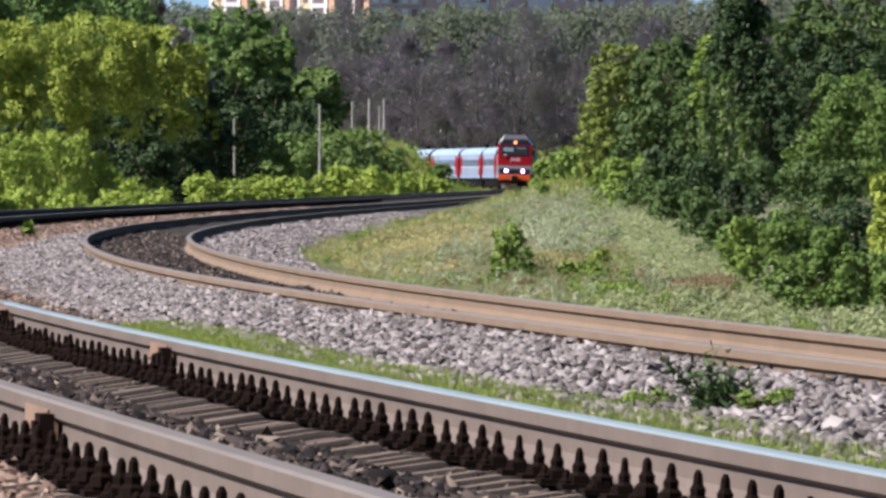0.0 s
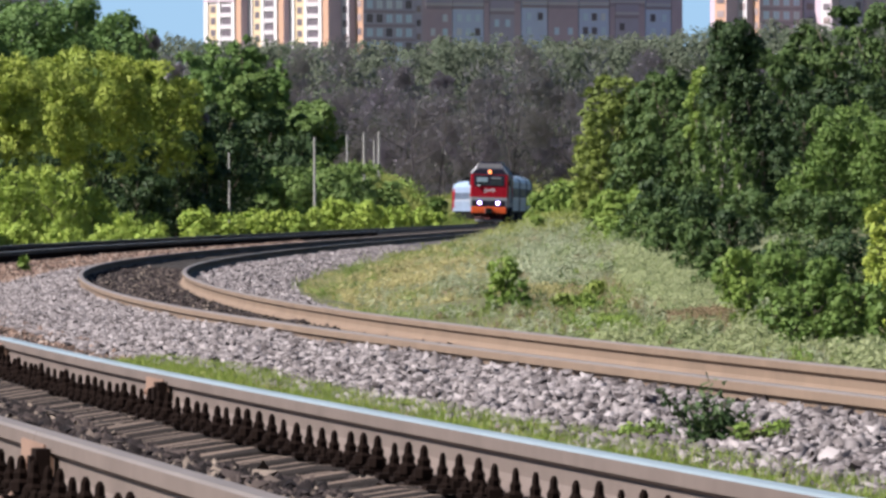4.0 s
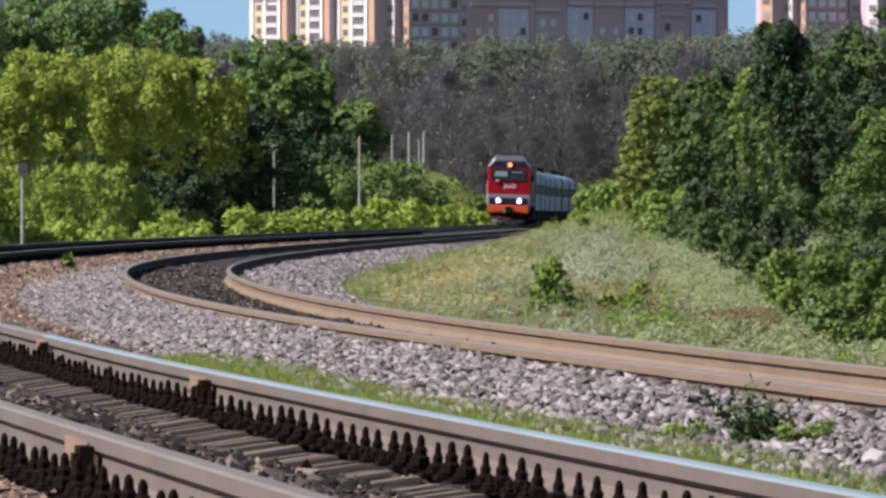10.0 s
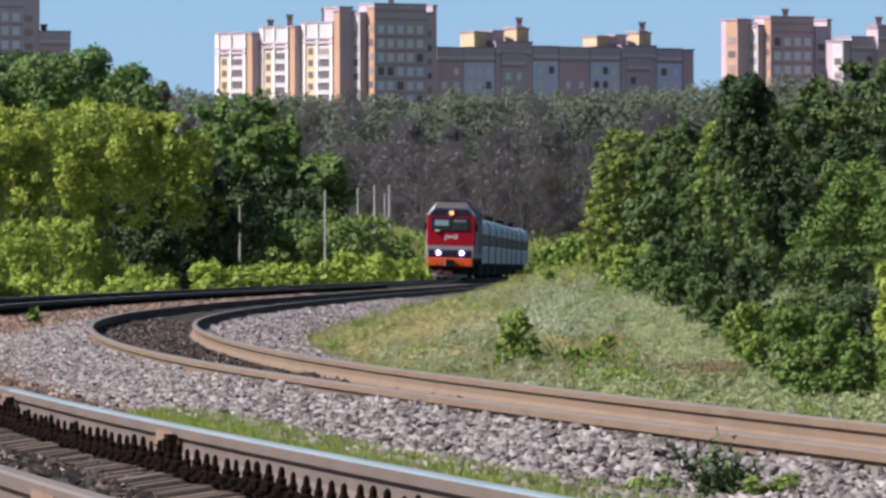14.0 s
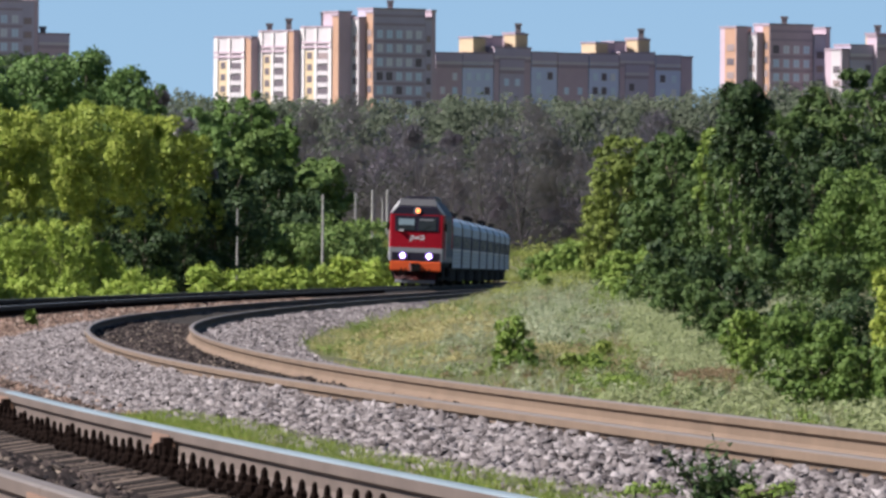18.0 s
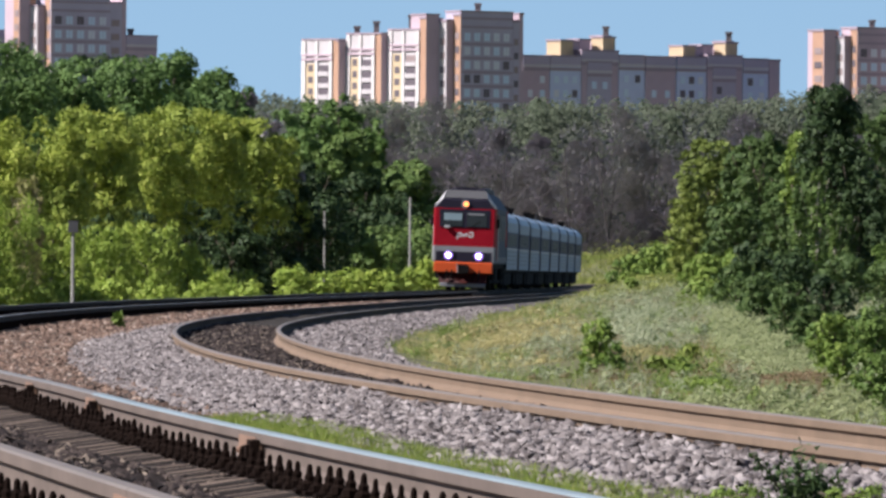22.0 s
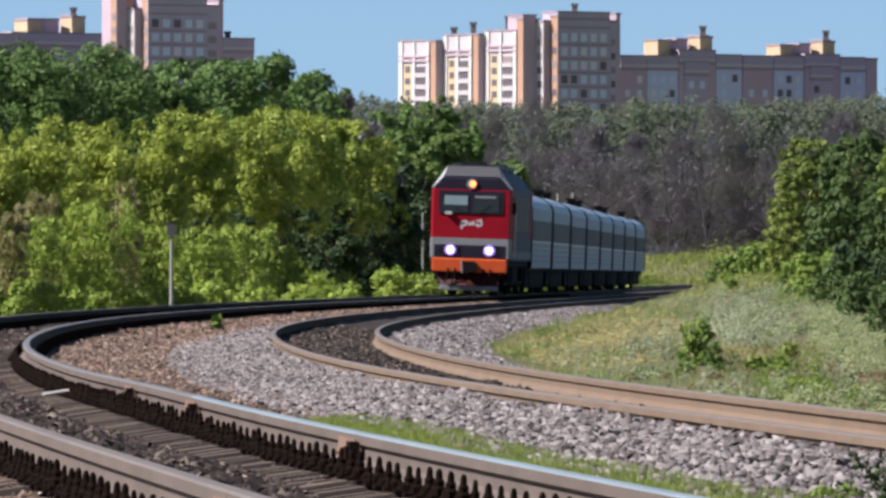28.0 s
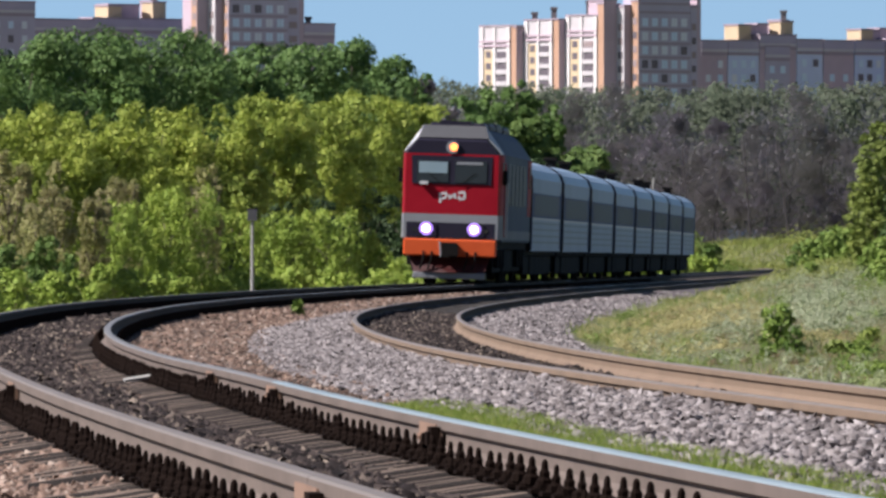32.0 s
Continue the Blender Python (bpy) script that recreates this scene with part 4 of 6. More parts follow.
plants('bush', 'bright leafy bush where the pale grass ends', 'bushes by the meadow', 'leaf_mid', [(6.94, 118, 0.85, 0.5), (6.71, 112, 0.62, 0.36)], 378, clumps=60, spread=0.24, tall=1.3)
plants('bush', 'shaded leafy bush where the meadow meets the trees', 'bushes by the meadow', 'leaf_thicket', [(9.05, 184, 0.84, 1.0), (8.66, 167, 0.9, 0.9), (8.12, 149, 0.92, 0.72), (7.6, 134, 0.84, 0.62)], 392, clumps=60, per=4, spread=0.24)
plants('bush', 'sunlit leafy bush at the foot of the trees', 'bushes by the meadow', 'leaf_mid', [(9.76, 211, 0.8, 1.1), (9.3, 198, 0.5, 0.8)], 404, clumps=50, per=4, spread=0.24)
plants('bush', 'dark green shrub in the shade of the trees', 'bushes by the meadow', 'leaf_dark_shade', [(9.7, 190, 1.17, 1.1), (9.25, 169, 1.2, 1.05), (8.6, 146, 1.19, 0.85)], 398, clumps=50, dense=0.8)
plants('bush', 'dull green bush close to the second track', 'bushes by the meadow', 'leaf_shrub', [(6.28, 99, 0.40, 0.41), (6.66, 99, 0.66, 0.5), (6.92, 97, 0.72, 0.52), (6.97, 93, 0.70, 0.42), (6.32, 97, 0.32, 0.34), (6.61, 95, 0.42, 0.38)], 384, clumps=60, spread=0.24, tall=1.3, dense=0.8)

def foreground_weed():
    """A leafy weed with a bare leaning stalk at the edge of the ballast."""
    rg = np.random.default_rng(301)
    x, y = 2.33, 42.0
    o = tagged(new("weed_bush"), "dark green leafy weed with a bare leaning stalk", "weed")
    sl = lateral(x, y)
    o.matrix_basis = pose(x, y, float(ground_z(*sl)))
    stalks = ((-0.19, 0.0, 0.25), (0.03, 0.02, 0.24), (0.10, -0.03, 0.2), (-0.06, 0.03, 0.2), (0.16, 0.02, 0.14))
    cen, nor = [], []
    for k, (a, b, c) in enumerate(stalks):
        bm = bmesh.new()
        tip = Vector((a, b, c))
        tube(bm, (0, 0, -0.03), tip * 0.55 + Vector((0, 0, 0.02)), 0.008, 0.006, 5)
        tube(bm, tip * 0.55 + Vector((0, 0, 0.02)), tip, 0.006, 0.003, 5)
        part("stalk", bm, "bark", o)
        m = 40 if k == 0 else 130
        u = rg.random(m) * (0.5 if k == 0 else 1.0) + (0.5 if k == 0 else 0.0)
        cen.append(np.outer(u, tip) + rg.normal(size=(m, 3)) * (0.012 if k == 0 else 0.038))
        nor.append(rg.normal(size=(m, 3)) + np.array([0, -0.3, 0.8]))
    m = 320
    cen.append(rg.normal(size=(m, 3)) * np.array([0.075, 0.06, 0.045]) + np.array([0.05, 0, 0.08]))
    nor.append(rg.normal(size=(m, 3)) + np.array([0, -0.2, 0.8]))
    c = np.concatenate(cen)
    c[:, 2] = np.maximum(c[:, 2], 0.0)
    k = new("leaves", tris("leaves", leaf_cards(rg, c, np.concatenate(nor), 0.036, 0.5, 0.6), "leaf_deep"))
    k.parent = o


foreground_weed()
tree("weed_bush", "small green weed beside the ballast", 2.55, 41.5, 0.09, 0.34, "leaf_mid", 700, 0.022, 302, clumps=16)
tree("weed_bush", "small green weed at the foot of the ballast", 2.1, 43.5, 0.07, 0.3, "leaf_mid", 600, 0.022, 303, clumps=16)



def blades(name, label, material, n, s0, s1, l0, l1, h0, h1, width, seed, keep=None, near=1.0, category="grass", bare=None):
    """Upright grass blades over a strip beside the line."""
    rg = np.random.default_rng(seed)
    s = s0 + (s1 - s0) * rg.random(n) ** near
    lat = l0 + (l1 - l0) * rg.random(n)
    if keep:
        v = np.array([noise.noise((float(a) * keep, float(b) * keep * 11, seed)) for a, b in zip(s, lat)])
        ok = v + rg.normal(size=n) * 0.2 > (-0.05 if bare is None else bare)
        s, lat = s[ok], lat[ok]
        n = len(s)
    x, y = at(s, lat)
    z = ground_z(s, lat)
    h = h0 + (h1 - h0) * rg.random(n)
    if h1 > 0.11:
        h *= 0.55 + 0.9 * np.clip(0.5 + np.array([noise.noise((float(a) * 0.22, float(b) * 0.22, 9)) for a, b in zip(x, y)]), 0, 1)
    an = rg.random(n) * math.pi
    dx, dy = np.cos(an), np.sin(an)
    wd = width * (0.6 + 0.8 * rg.random(n))
    bend = rg.normal(size=(n, 2)) * (h * 0.3)[:, None]
    base = np.stack([x, y, z - 0.03], 1)
    side = np.stack([dx * wd, dy * wd, np.zeros(n)], 1)
    tip = base + np.stack([bend[:, 0], bend[:, 1], h], 1)
    q = np.stack([base - side * 0.5, base + side * 0.5, tip], 1)
    tagged(new(name, tris(name, q, material)), label, category, kind="stuff")


blades("tall_grass", "pale green meadow grass beside the ballast", "grass_pale", 90000, 22, 300, 7.6, 18, 0.03, 0.12, 0.010, 21, near=1.3)
blades("tall_grass", "dry straw-coloured grass in the meadow", "grass_straw", 50000, 90, 260, 7.5, 12.5, 0.05, 0.17, 0.009, 27, keep=0.05, near=1.3)
blades("tall_grass", "silvery soft grass on the meadow's slope", "grass_silver", 100000, 30, 300, 9.6, 18, 0.05, 0.17, 0.010, 28, keep=0.04, near=1.3)
blades("tall_grass", "green weeds among the dry grass", "grass_green", 60000, 15, 280, 7.3, 17, 0.05, 0.2, 0.013, 22, keep=0.07, near=1.3)
blades("tall_grass", "reddish dry weeds in the meadow", "grass_rust", 40000, 40, 200, 8.5, 15, 0.05, 0.15, 0.012, 31, keep=0.03, near=1.3, bare=0.32)
blades("tall_grass", "mixed grass behind the meadow", "grass_pale", 50000, 200, 480, 7.5, 30, 0.1, 0.4, 0.03, 29)
blades("tall_grass", "yellow-green rough grass beside the far track", "grass_green", 40000, 300, 760, 7, 34, 0.1, 0.35, 0.06, 25)
blades("tall_grass", "yellow-green grass on the bank of the cutting", "grass_bank", 26000, 680, 890, -14, -3.2, 0.3, 0.9, 0.12, 32)
blades("tall_grass", "yellow-green grass on the far bank", "grass_bank", 40000, 870, 1075, 4.5, 34, 0.3, 0.8, 0.14, 33)
blades("short_grass", "short green grass between the two tracks", "grass_fresh", 110000, -22, 26, 1.85, 2.75, 0.045, 0.108, 0.009, 23, keep=0.7, bare=-0.16)
blades("short_grass", "yellowing grass among the stones", "grass_straw", 30000, -22, 26, 1.85, 2.75, 0.02, 0.07, 0.009, 34, keep=0.7, bare=0.0)
blades("tall_grass", "green grass along the outer side of the curve", "grass_green", 40000, 90, 420, -9, -3.4, 0.15, 0.5, 0.045, 24)


def herbs(name, label, material, n, s0, s1, l0, l1, size, seed, keep, bare, leaf=0.035, tall=1.0, slant=0.0):
    """Low soft tufts and herbs over a stretch of the meadow that may slant away from the line, too many to count."""
    rg = np.random.default_rng(seed)
    u = rg.random(n) ** 1.3
    s, edge0, edge1 = s0 + (s1 - s0) * u, l0 + slant * u, l1 + slant * u
    lat = edge0 + (edge1 - edge0) * rg.random(n) + rg.normal(size=n) * (0.12 if slant else 0.0)
    v = np.array([noise.noise((float(a) * keep, float(b) * keep * 9, seed)) + 0.5 * noise.noise((float(a) * 0.02, float(b) * 0.2, seed + 7)) for a, b in zip(s, lat)])
    ok = v + rg.normal(size=n) * 0.12 > bare
    s, lat = s[ok], lat[ok]
    n, m = len(s), 62
    x, y = at(s, lat)
    z = ground_z(s, lat)
    r = size * (0.5 + rg.random(n)) * (0.7 + s / 300)
    d = rg.normal(size=(n, m, 3))
    d /= np.linalg.norm(d, axis=2)[:, :, None]
    d[:, :, 2] = np.abs(d[:, :, 2]) * tall
    c = np.stack([x, y, z], 1)[:, None, :] + d * (r[:, None] * rg.random((n, m)) ** 0.5)[:, :, None]
    q = leaf_cards(rg, c.reshape(-1, 3), d.reshape(-1, 3) + np.array([0, 0, 0.4]), leaf * 1.25, 0.4, 0.5)
    tagged(new(name, tris(name, q, material)), label, "grass", kind="stuff")


herbs("meadow_herbs", "pale feathery herbs over the meadow", "grass_silver", 2600, 40, 300, 10.3, 18, 0.17, 41, 0.045, 0.08, tall=1.3)
herbs("meadow_herbs", "straw-coloured tufts in the meadow", "grass_straw", 1100, 95, 260, 8, 11, 0.12, 42, 0.06, 0.05, tall=1.5)
herbs("meadow_herbs", "pale feathery herbs beside the ballast", "grass_silver", 700, 30, 120, 8.0, 12, 0.11, 49, 0.09, -0.05, tall=1.5)
herbs("meadow_herbs", "green herbs in the meadow", "leaf_mid", 2200, 30, 280, 7.6, 16, 0.14, 43, 0.06, 0.16, tall=1.2)
herbs("meadow_herbs", "dark green herbs in the meadow", "leaf_thicket", 1600, 40, 240, 8.4, 15, 0.14, 48, 0.06, 0.24, tall=1.2)
herbs("meadow_herbs", "dull reddish herbs in the meadow", "grass_rust", 1200, 40, 200, 8.4, 15, 0.13, 44, 0.06, 0.14)
herbs("meadow_herbs", "soft pale green grass of one patch", "grass_soft", 1500, 78, 127, 11.45, 12.45, 0.13, 61, 0.06, -0.45, leaf=0.04, tall=1.6, slant=1.75)
herbs("meadow_herbs", "silvery feathery herbs of one patch", "grass_silver", 380, 108, 175, 11.0, 12.2, 0.15, 62, 0.06, -0.2, leaf=0.035, tall=1.4, slant=1.2)
herbs("meadow_herbs", "dull brown withered herbs below the pale grass", "grass_rust", 900, 56, 84, 10.1, 10.75, 0.09, 63, 0.09, -0.25, leaf=0.025, tall=1.3, slant=1.6)
herbs("meadow_herbs", "yellow-green leafy herbs before the pale grass", "leaf_mid", 230, 60, 90, 9.1, 9.7, 0.1, 64, 0.09, -0.15, leaf=0.035, tall=1.3, slant=1.6)
herbs("meadow_herbs", "tall pale grass at the foot of the bushes", "grass_soft", 420, 36, 60, 8.9, 10.4, 0.1, 66, 0.09, -0.35, leaf=0.05, tall=2.2)
herbs("meadow_herbs", "rough tufts on the rise behind the meadow", "grass_bank", 1200, 230, 480, 7.6, 22, 0.22, 45, 0.02, -0.1, leaf=0.1)
herbs("meadow_herbs", "rough bushy tufts on the far bank", "grass_bank", 500, 880, 1060, 5, 30, 0.5, 46, 0.02, 0.0, leaf=0.3)
herbs("meadow_herbs", "rough tufts on the bank of the cutting", "leaf_mid", 420, 690, 840, -13, -3.6, 0.35, 47, 0.03, -0.05, leaf=0.28)


def twigs(rg, x, y, h, w, n):
    """Bare twigs of one tree, fanning up and out from its stem."""
    an, u, q = rg.random(n) * 2 * math.pi, rg.random(n) ** 0.8, np.sqrt(rg.random(n))
    rad = q * w / 2 * np.sqrt(np.clip(1.05 - np.abs(u - 0.45) ** 1.5 * 1.9, 0.08, 1))
    c = np.stack([rad * np.cos(an), rad * np.sin(an), u * h], 1)
    d = np.stack([np.cos(an) * (0.3 + q), np.sin(an) * 0.4, 0.9 + 0.5 * rg.random(n)], 1) + rg.normal(size=(n, 3)) * 0.7
    d /= np.linalg.norm(d, axis=1)[:, None]
    ln, wd = 0.5 + 0.7 * rg.random(n), 0.03 + 0.03 * rg.random(n)
    sd = np.cross(d, np.array([0.0, 1.0, 0.25]) + rg.normal(size=(n, 3)) * 0.35)
    sd /= np.linalg.norm(sd, axis=1)[:, None] + 1e-9
    return np.stack([c - sd * wd[:, None], c + sd * wd[:, None], c + d * ln[:, None]], 1) + np.array([x, y, -2.5])


def far_woods():
    """Bare brownish trees with green crowns showing over them, too many to count."""
    rg = np.random.default_rng(77)
    bare, green = [], []
    stems = bmesh.new()
    for k in range(105):
        x, y = -18 + 126 * (k + rg.random()) / 105, 1115 + 70 * rg.random() ** 1.3
        h, w = 14.5 + 0.04 * (y - 1115) + 7 * rg.random() ** 1.3, 5 + 4.5 * rg.random()
        bare.append(twigs(rg, x, y, h, w, 300))
        pp, dd = crown_points(rg, 2700, w, h, 0, 26, 0.3, 1.4)
        bare.append(leaf_cards(rg, pp + np.array([x, y, -2.5]), dd * 0.35 + np.array([-0.45, -0.6, 0.6]), 0.315, 0.6, 0.1))
        if y < 1150:
            top = Vector((x + rg.normal() * 1.4, y - w / 2 - 0.3, h * 0.75))
            foot = Vector((x, y - w / 2 - 0.3, -2.5))
            tube(stems, foot, top, 0.13, 0.05, 5)
            for j in range(3):
                b0 = foot.lerp(top, 0.35 + 0.2 * j)
                tube(stems, b0, b0 + Vector((rg.normal() * 1.6, -0.4, 1.5 + 1.5 * rg.random())), 0.07, 0.03, 4)
        if rg.random() < 0.16:
            pp, dd = crown_points(rg, 380, w * 0.9, h * 0.55, 0, 22, 0.3)
            green.append(leaf_cards(rg, pp + np.array([x, y - 1, -2 + h * 0.5 * rg.random()]), dd, 0.5))
    woods = tagged(new("far_bare_woods", tris("far_bare_woods", np.concatenate(bare), "twig_far_haze")), "bare grey-brown woodland at the far end of the line", "woods", kind="stuff")
    part("stems", stems, "dead_wood", woods, "dark thin stems of the bare trees")
    for k in range(230):
        x, y = -20 + 134 * rg.random(), 1196 + 66 * rg.random()
        h, w = 23.0 + 1.6 * rg.random() + 0.02 * (y - 1230) - 0.7 * math.sin(x * 0.06) + 1.4 * min(1, max(0, (x - 66) / 25)), 5 + 3 * rg.random()
        pp, dd = crown_points(rg, 900, w, h * 0.5, 0, 60, 0.3)
        green.append(leaf_cards(rg, pp + np.array([x, y, -2 + h * 0.5]), dd * 0.6 + np.array([-0.2, -0.4, 0.4]), 0.5))
    for k in range(90):
        x, y = -24 + 142 * (k % 45 + rg.random()) / 45, 1268 + 12 * (k // 45)
        pp, dd = crown_points(rg, 520, 9, 15.4, 0, 24, 0.4)
        green.append(leaf_cards(rg, pp + np.array([x, y, 3.4 + 0.6 * math.sin(x * 0.2)]), dd, 1.2))
    tagged(new("far_green_woods", tris("far_green_woods", np.concatenate(green), "leaf_far_haze")), "dark green treetops of the far woodland", "woods", kind="stuff")


far_woods()


def dead_tree():
    """A fallen trunk leaning out of the bare wood."""
    o = tagged(new("dead_tree"), "dark bare fallen trunk leaning before the wood", "tree")
    o.matrix_basis = pose(47.2, 1080, 2.0)
    bm = bmesh.new()
    tube(bm, (0.6, 0, -3.5), (-0.8, 0, 2.5), 0.32, 0.26, 7)
    tube(bm, (-0.8, 0, 2.5), (-3.8, -0.4, 5.3), 0.26, 0.12, 7)
    part("trunk", bm, "dead_wood", o)
    for a, b in (((-2.0, -0.2, 3.6), (-3.9, -0.3, 3.9)), ((-2.9, -0.3, 4.5), (-3.3, -0.4, 6.6)), ((-0.8, 0, 2.5), (0.3, -0.3, 4.6))):
        bm = bmesh.new()
        tube(bm, a, b, 0.1, 0.05, 5)
        part("branch", bm, "dead_wood", o)


dead_tree()


def pole(name, label, x, y, h, r, cat, arm=0.0, mat="pole"):
    s, lat = lateral(x, y)
    o = tagged(new(name), label, cat)
    o.matrix_basis = pose(x, y, float(ground_z(s, lat)) - 0.1)
    bm = bmesh.new()
    tube(bm, (0, 0, 0), (0, 0, h), r, r * 0.7, 10)
    part("post", bm, mat, o)
    if arm:
        bm = bmesh.new()
        add_box(bm, -arm / 2, arm / 2, -0.09, -0.03, h - 0.32, h)
        part("sign_plate", bm, "roof_grey", o, "small grey sign plate")
        bm = bmesh.new()
        add_box(bm, -arm / 2 - 0.02, arm / 2 + 0.02, -0.03, 0.0, h - 0.05, h + 0.03)
        part("sign_hood", bm, "black", o)


pole("telegraph_pole", "bare pale telegraph pole among the bushes", 9.28, 612, 6.73, 0.09, "pole")
pole("telegraph_pole", "bare pale telegraph pole among the bushes", 13.31, 717, 7.71, 0.10, "pole")
pole("telegraph_pole", "bare pale telegraph pole among the bushes", 14.75, 726, 7.99, 0.12, "pole")
pole("telegraph_pole", "bare pale telegraph pole among the bushes", 16.86, 789, 3.48, 0.09, "pole")
pole("telegraph_pole", "bare pale telegraph pole among the bushes", 17.05, 780, 4.30, 0.12, "pole")
pole("telegraph_pole", "bare pale telegraph pole among the bushes", 3.12, 496, 5.01, 0.06, "pole")
pole("marker_post", "short dark marker post beside the track", 3.32, 430, 0.62, 0.075, "post", mat="black")
pole("line_sign", "grey line sign on a pale post beside the track", -5.29, 267, 3.0, 0.055, "sign", 0.27)



# ---- far buildings ----
def plate(o, name, material, x0, x1, z0, z1, proud, back=0.1):
    """A flat panel, band or pane on the front of a wall; alike ones share a mesh."""
    w, h = round(x1 - x0, 2), round(z1 - z0, 2)
    key = (name, material, w, h, proud)
    me = WINDOWS.get(key)
    if me is None:
        bm = bmesh.new()
        add_box(bm, -w / 2, w / 2, -proud, back, 0, h)
        me = WINDOWS[key] = bpy.data.meshes.new(name)
        bm.to_mesh(me)
        bm.free()
        me.materials.append(M[material])
    k = new(name, me)
    k.parent, k.matrix_basis = o, pose((x0 + x1) / 2, 0, z0)
    return k


def bay_front(o, w, top):
    """Sunlit bay: white pilasters, a tan recess with narrow windows and a column of balconies."""
    for a, b in ((-0.5, -0.37), (-0.05, 0.03), (0.40, 0.5)):
        plate(o, "pilaster", "brick_white", a * w, b * w, 18, top - 0.1, 0.3)
    plate(o, "recess", "brick_cream", -0.36 * w, -0.06 * w, 18, top - 4.6, 0.06)
    for z in (top - 3.1, top - 4.0):
        plate(o, "band", "brick_brown", -0.5 * w, 0.5 * w, z, z + 0.38, 0.36)
    z = top - 6.1
    while z > 22:
        plate(o, "window", "window_dusk", -0.29 * w, -0.14 * w, z, z + 1.25, 0.12)
        plate(o, "window", "window_dusk" if WR.random() < 0.75 else "window_bay", 0.07 * w, 0.36 * w, z, z + 1.15, 0.12)
        plate(o, "parapet", "brick_light", 0.05 * w, 0.39 * w, z - 0.95, z - 0.15, 0.34)
        z -= 2.3


def tower_front(o, w, top, cols):
    """Shaded tower: brown courses between rows of paired panes."""
    for z in (top - 1.4, top - 3.1):
        plate(o, "band", "brick_dark", -0.5 * w, 0.5 * w, z, z + 0.45, 0.1)
    step = w * 0.94 / cols
    z = top - 5.6
    while z > 20:
        plate(o, "course", "brick_dark", -0.5 * w, 0.5 * w, z - 0.85, z - 0.4, 0.08)
        for k in range(cols):
            x = (k + 0.5 - cols / 2) * step
            mt = WR.choice(["window_mid", "window_mid", "window_pale", "window_mid", "window_dusk"])
            half = step * 0.29
            for a, b in ((-half, -0.06), (0.06, half)):
                plate(o, "window", mt, x + a, x + b, z, z + 1.6, 0.1)
        z -= 2.75


def house_front(o, w, top, cols):
    """Long house: a mauve attic, a pale and a dark course, and few windows."""
    plate(o, "attic", "roof_mauve", -0.5 * w, 0.5 * w, top - 1.5, top - 0.02, 0.12)
    plate(o, "band", "brick_light", -0.5 * w, 0.5 * w, top - 2.0, top - 1.55, 0.16)
    plate(o, "band", "brick_dark", -0.5 * w, 0.5 * w, top - 2.75, top - 2.15, 0.14)
    z = top - 5.2
    while z > 20:
        for k in range(cols):
            x = ((k + 0.5) / cols - 0.5) * w * 0.9
            r = WR.random()
            if r < 0.85:
                plate(o, "window", "window_pale" if r < 0.3 else "window_dusk" if r < 0.5 else "window_mid", x - 0.6, x + 0.6, z, z + 1.45, 0.1)
        z -= 2.8


def block(parent, x, y, w, d, z0, z1, turn, wall, cols, front):
    """A walled block with its front; turn in degrees about its front middle."""
    bm = bmesh.new()
    add_box(bm, -w / 2, w / 2, 0, d, z0, z1)
    o = part("wall", bm, wall, parent)
    o.matrix_basis = pose(x, y, 0, 0, 0, turn)
    bm = bmesh.new()
    add_box(bm, -w / 2 - 0.15, w / 2 + 0.15, -0.15, d + 0.15, z1, z1 + 0.35)
    part("cornice", bm, "brick_dark", o)
    if front == "bay":
        bay_front(o, w, z1)
    elif front == "tower":
        tower_front(o, w, z1, cols - 2)
    elif front == "house":
        house_front(o, w, z1, cols)
    elif front == "strip":
        z = z1 - 4.5
        while z > 20:
            plate(o, "window", "window_bay" if WR.random() < 0.6 else "window_dusk", -0.3 * w, 0.3 * w, z, z + 1.3, 0.1)
            z -= 2.75
    return o


WINDOWS = {}
WR = random.Random(12)


def chimney(parent, x, y, z0, z1, w=1.1):
    bm = bmesh.new()
    add_box(bm, -w / 2, w / 2, -w / 2, w / 2, z0, z1)
    add_box(bm, -w * 0.65, w * 0.65, -w * 0.65, w * 0.65, z1 - 0.5, z1)
    o = part("chimney", bm, "roof_tin", parent)
    o.matrix_basis = pose(x, y, 0)


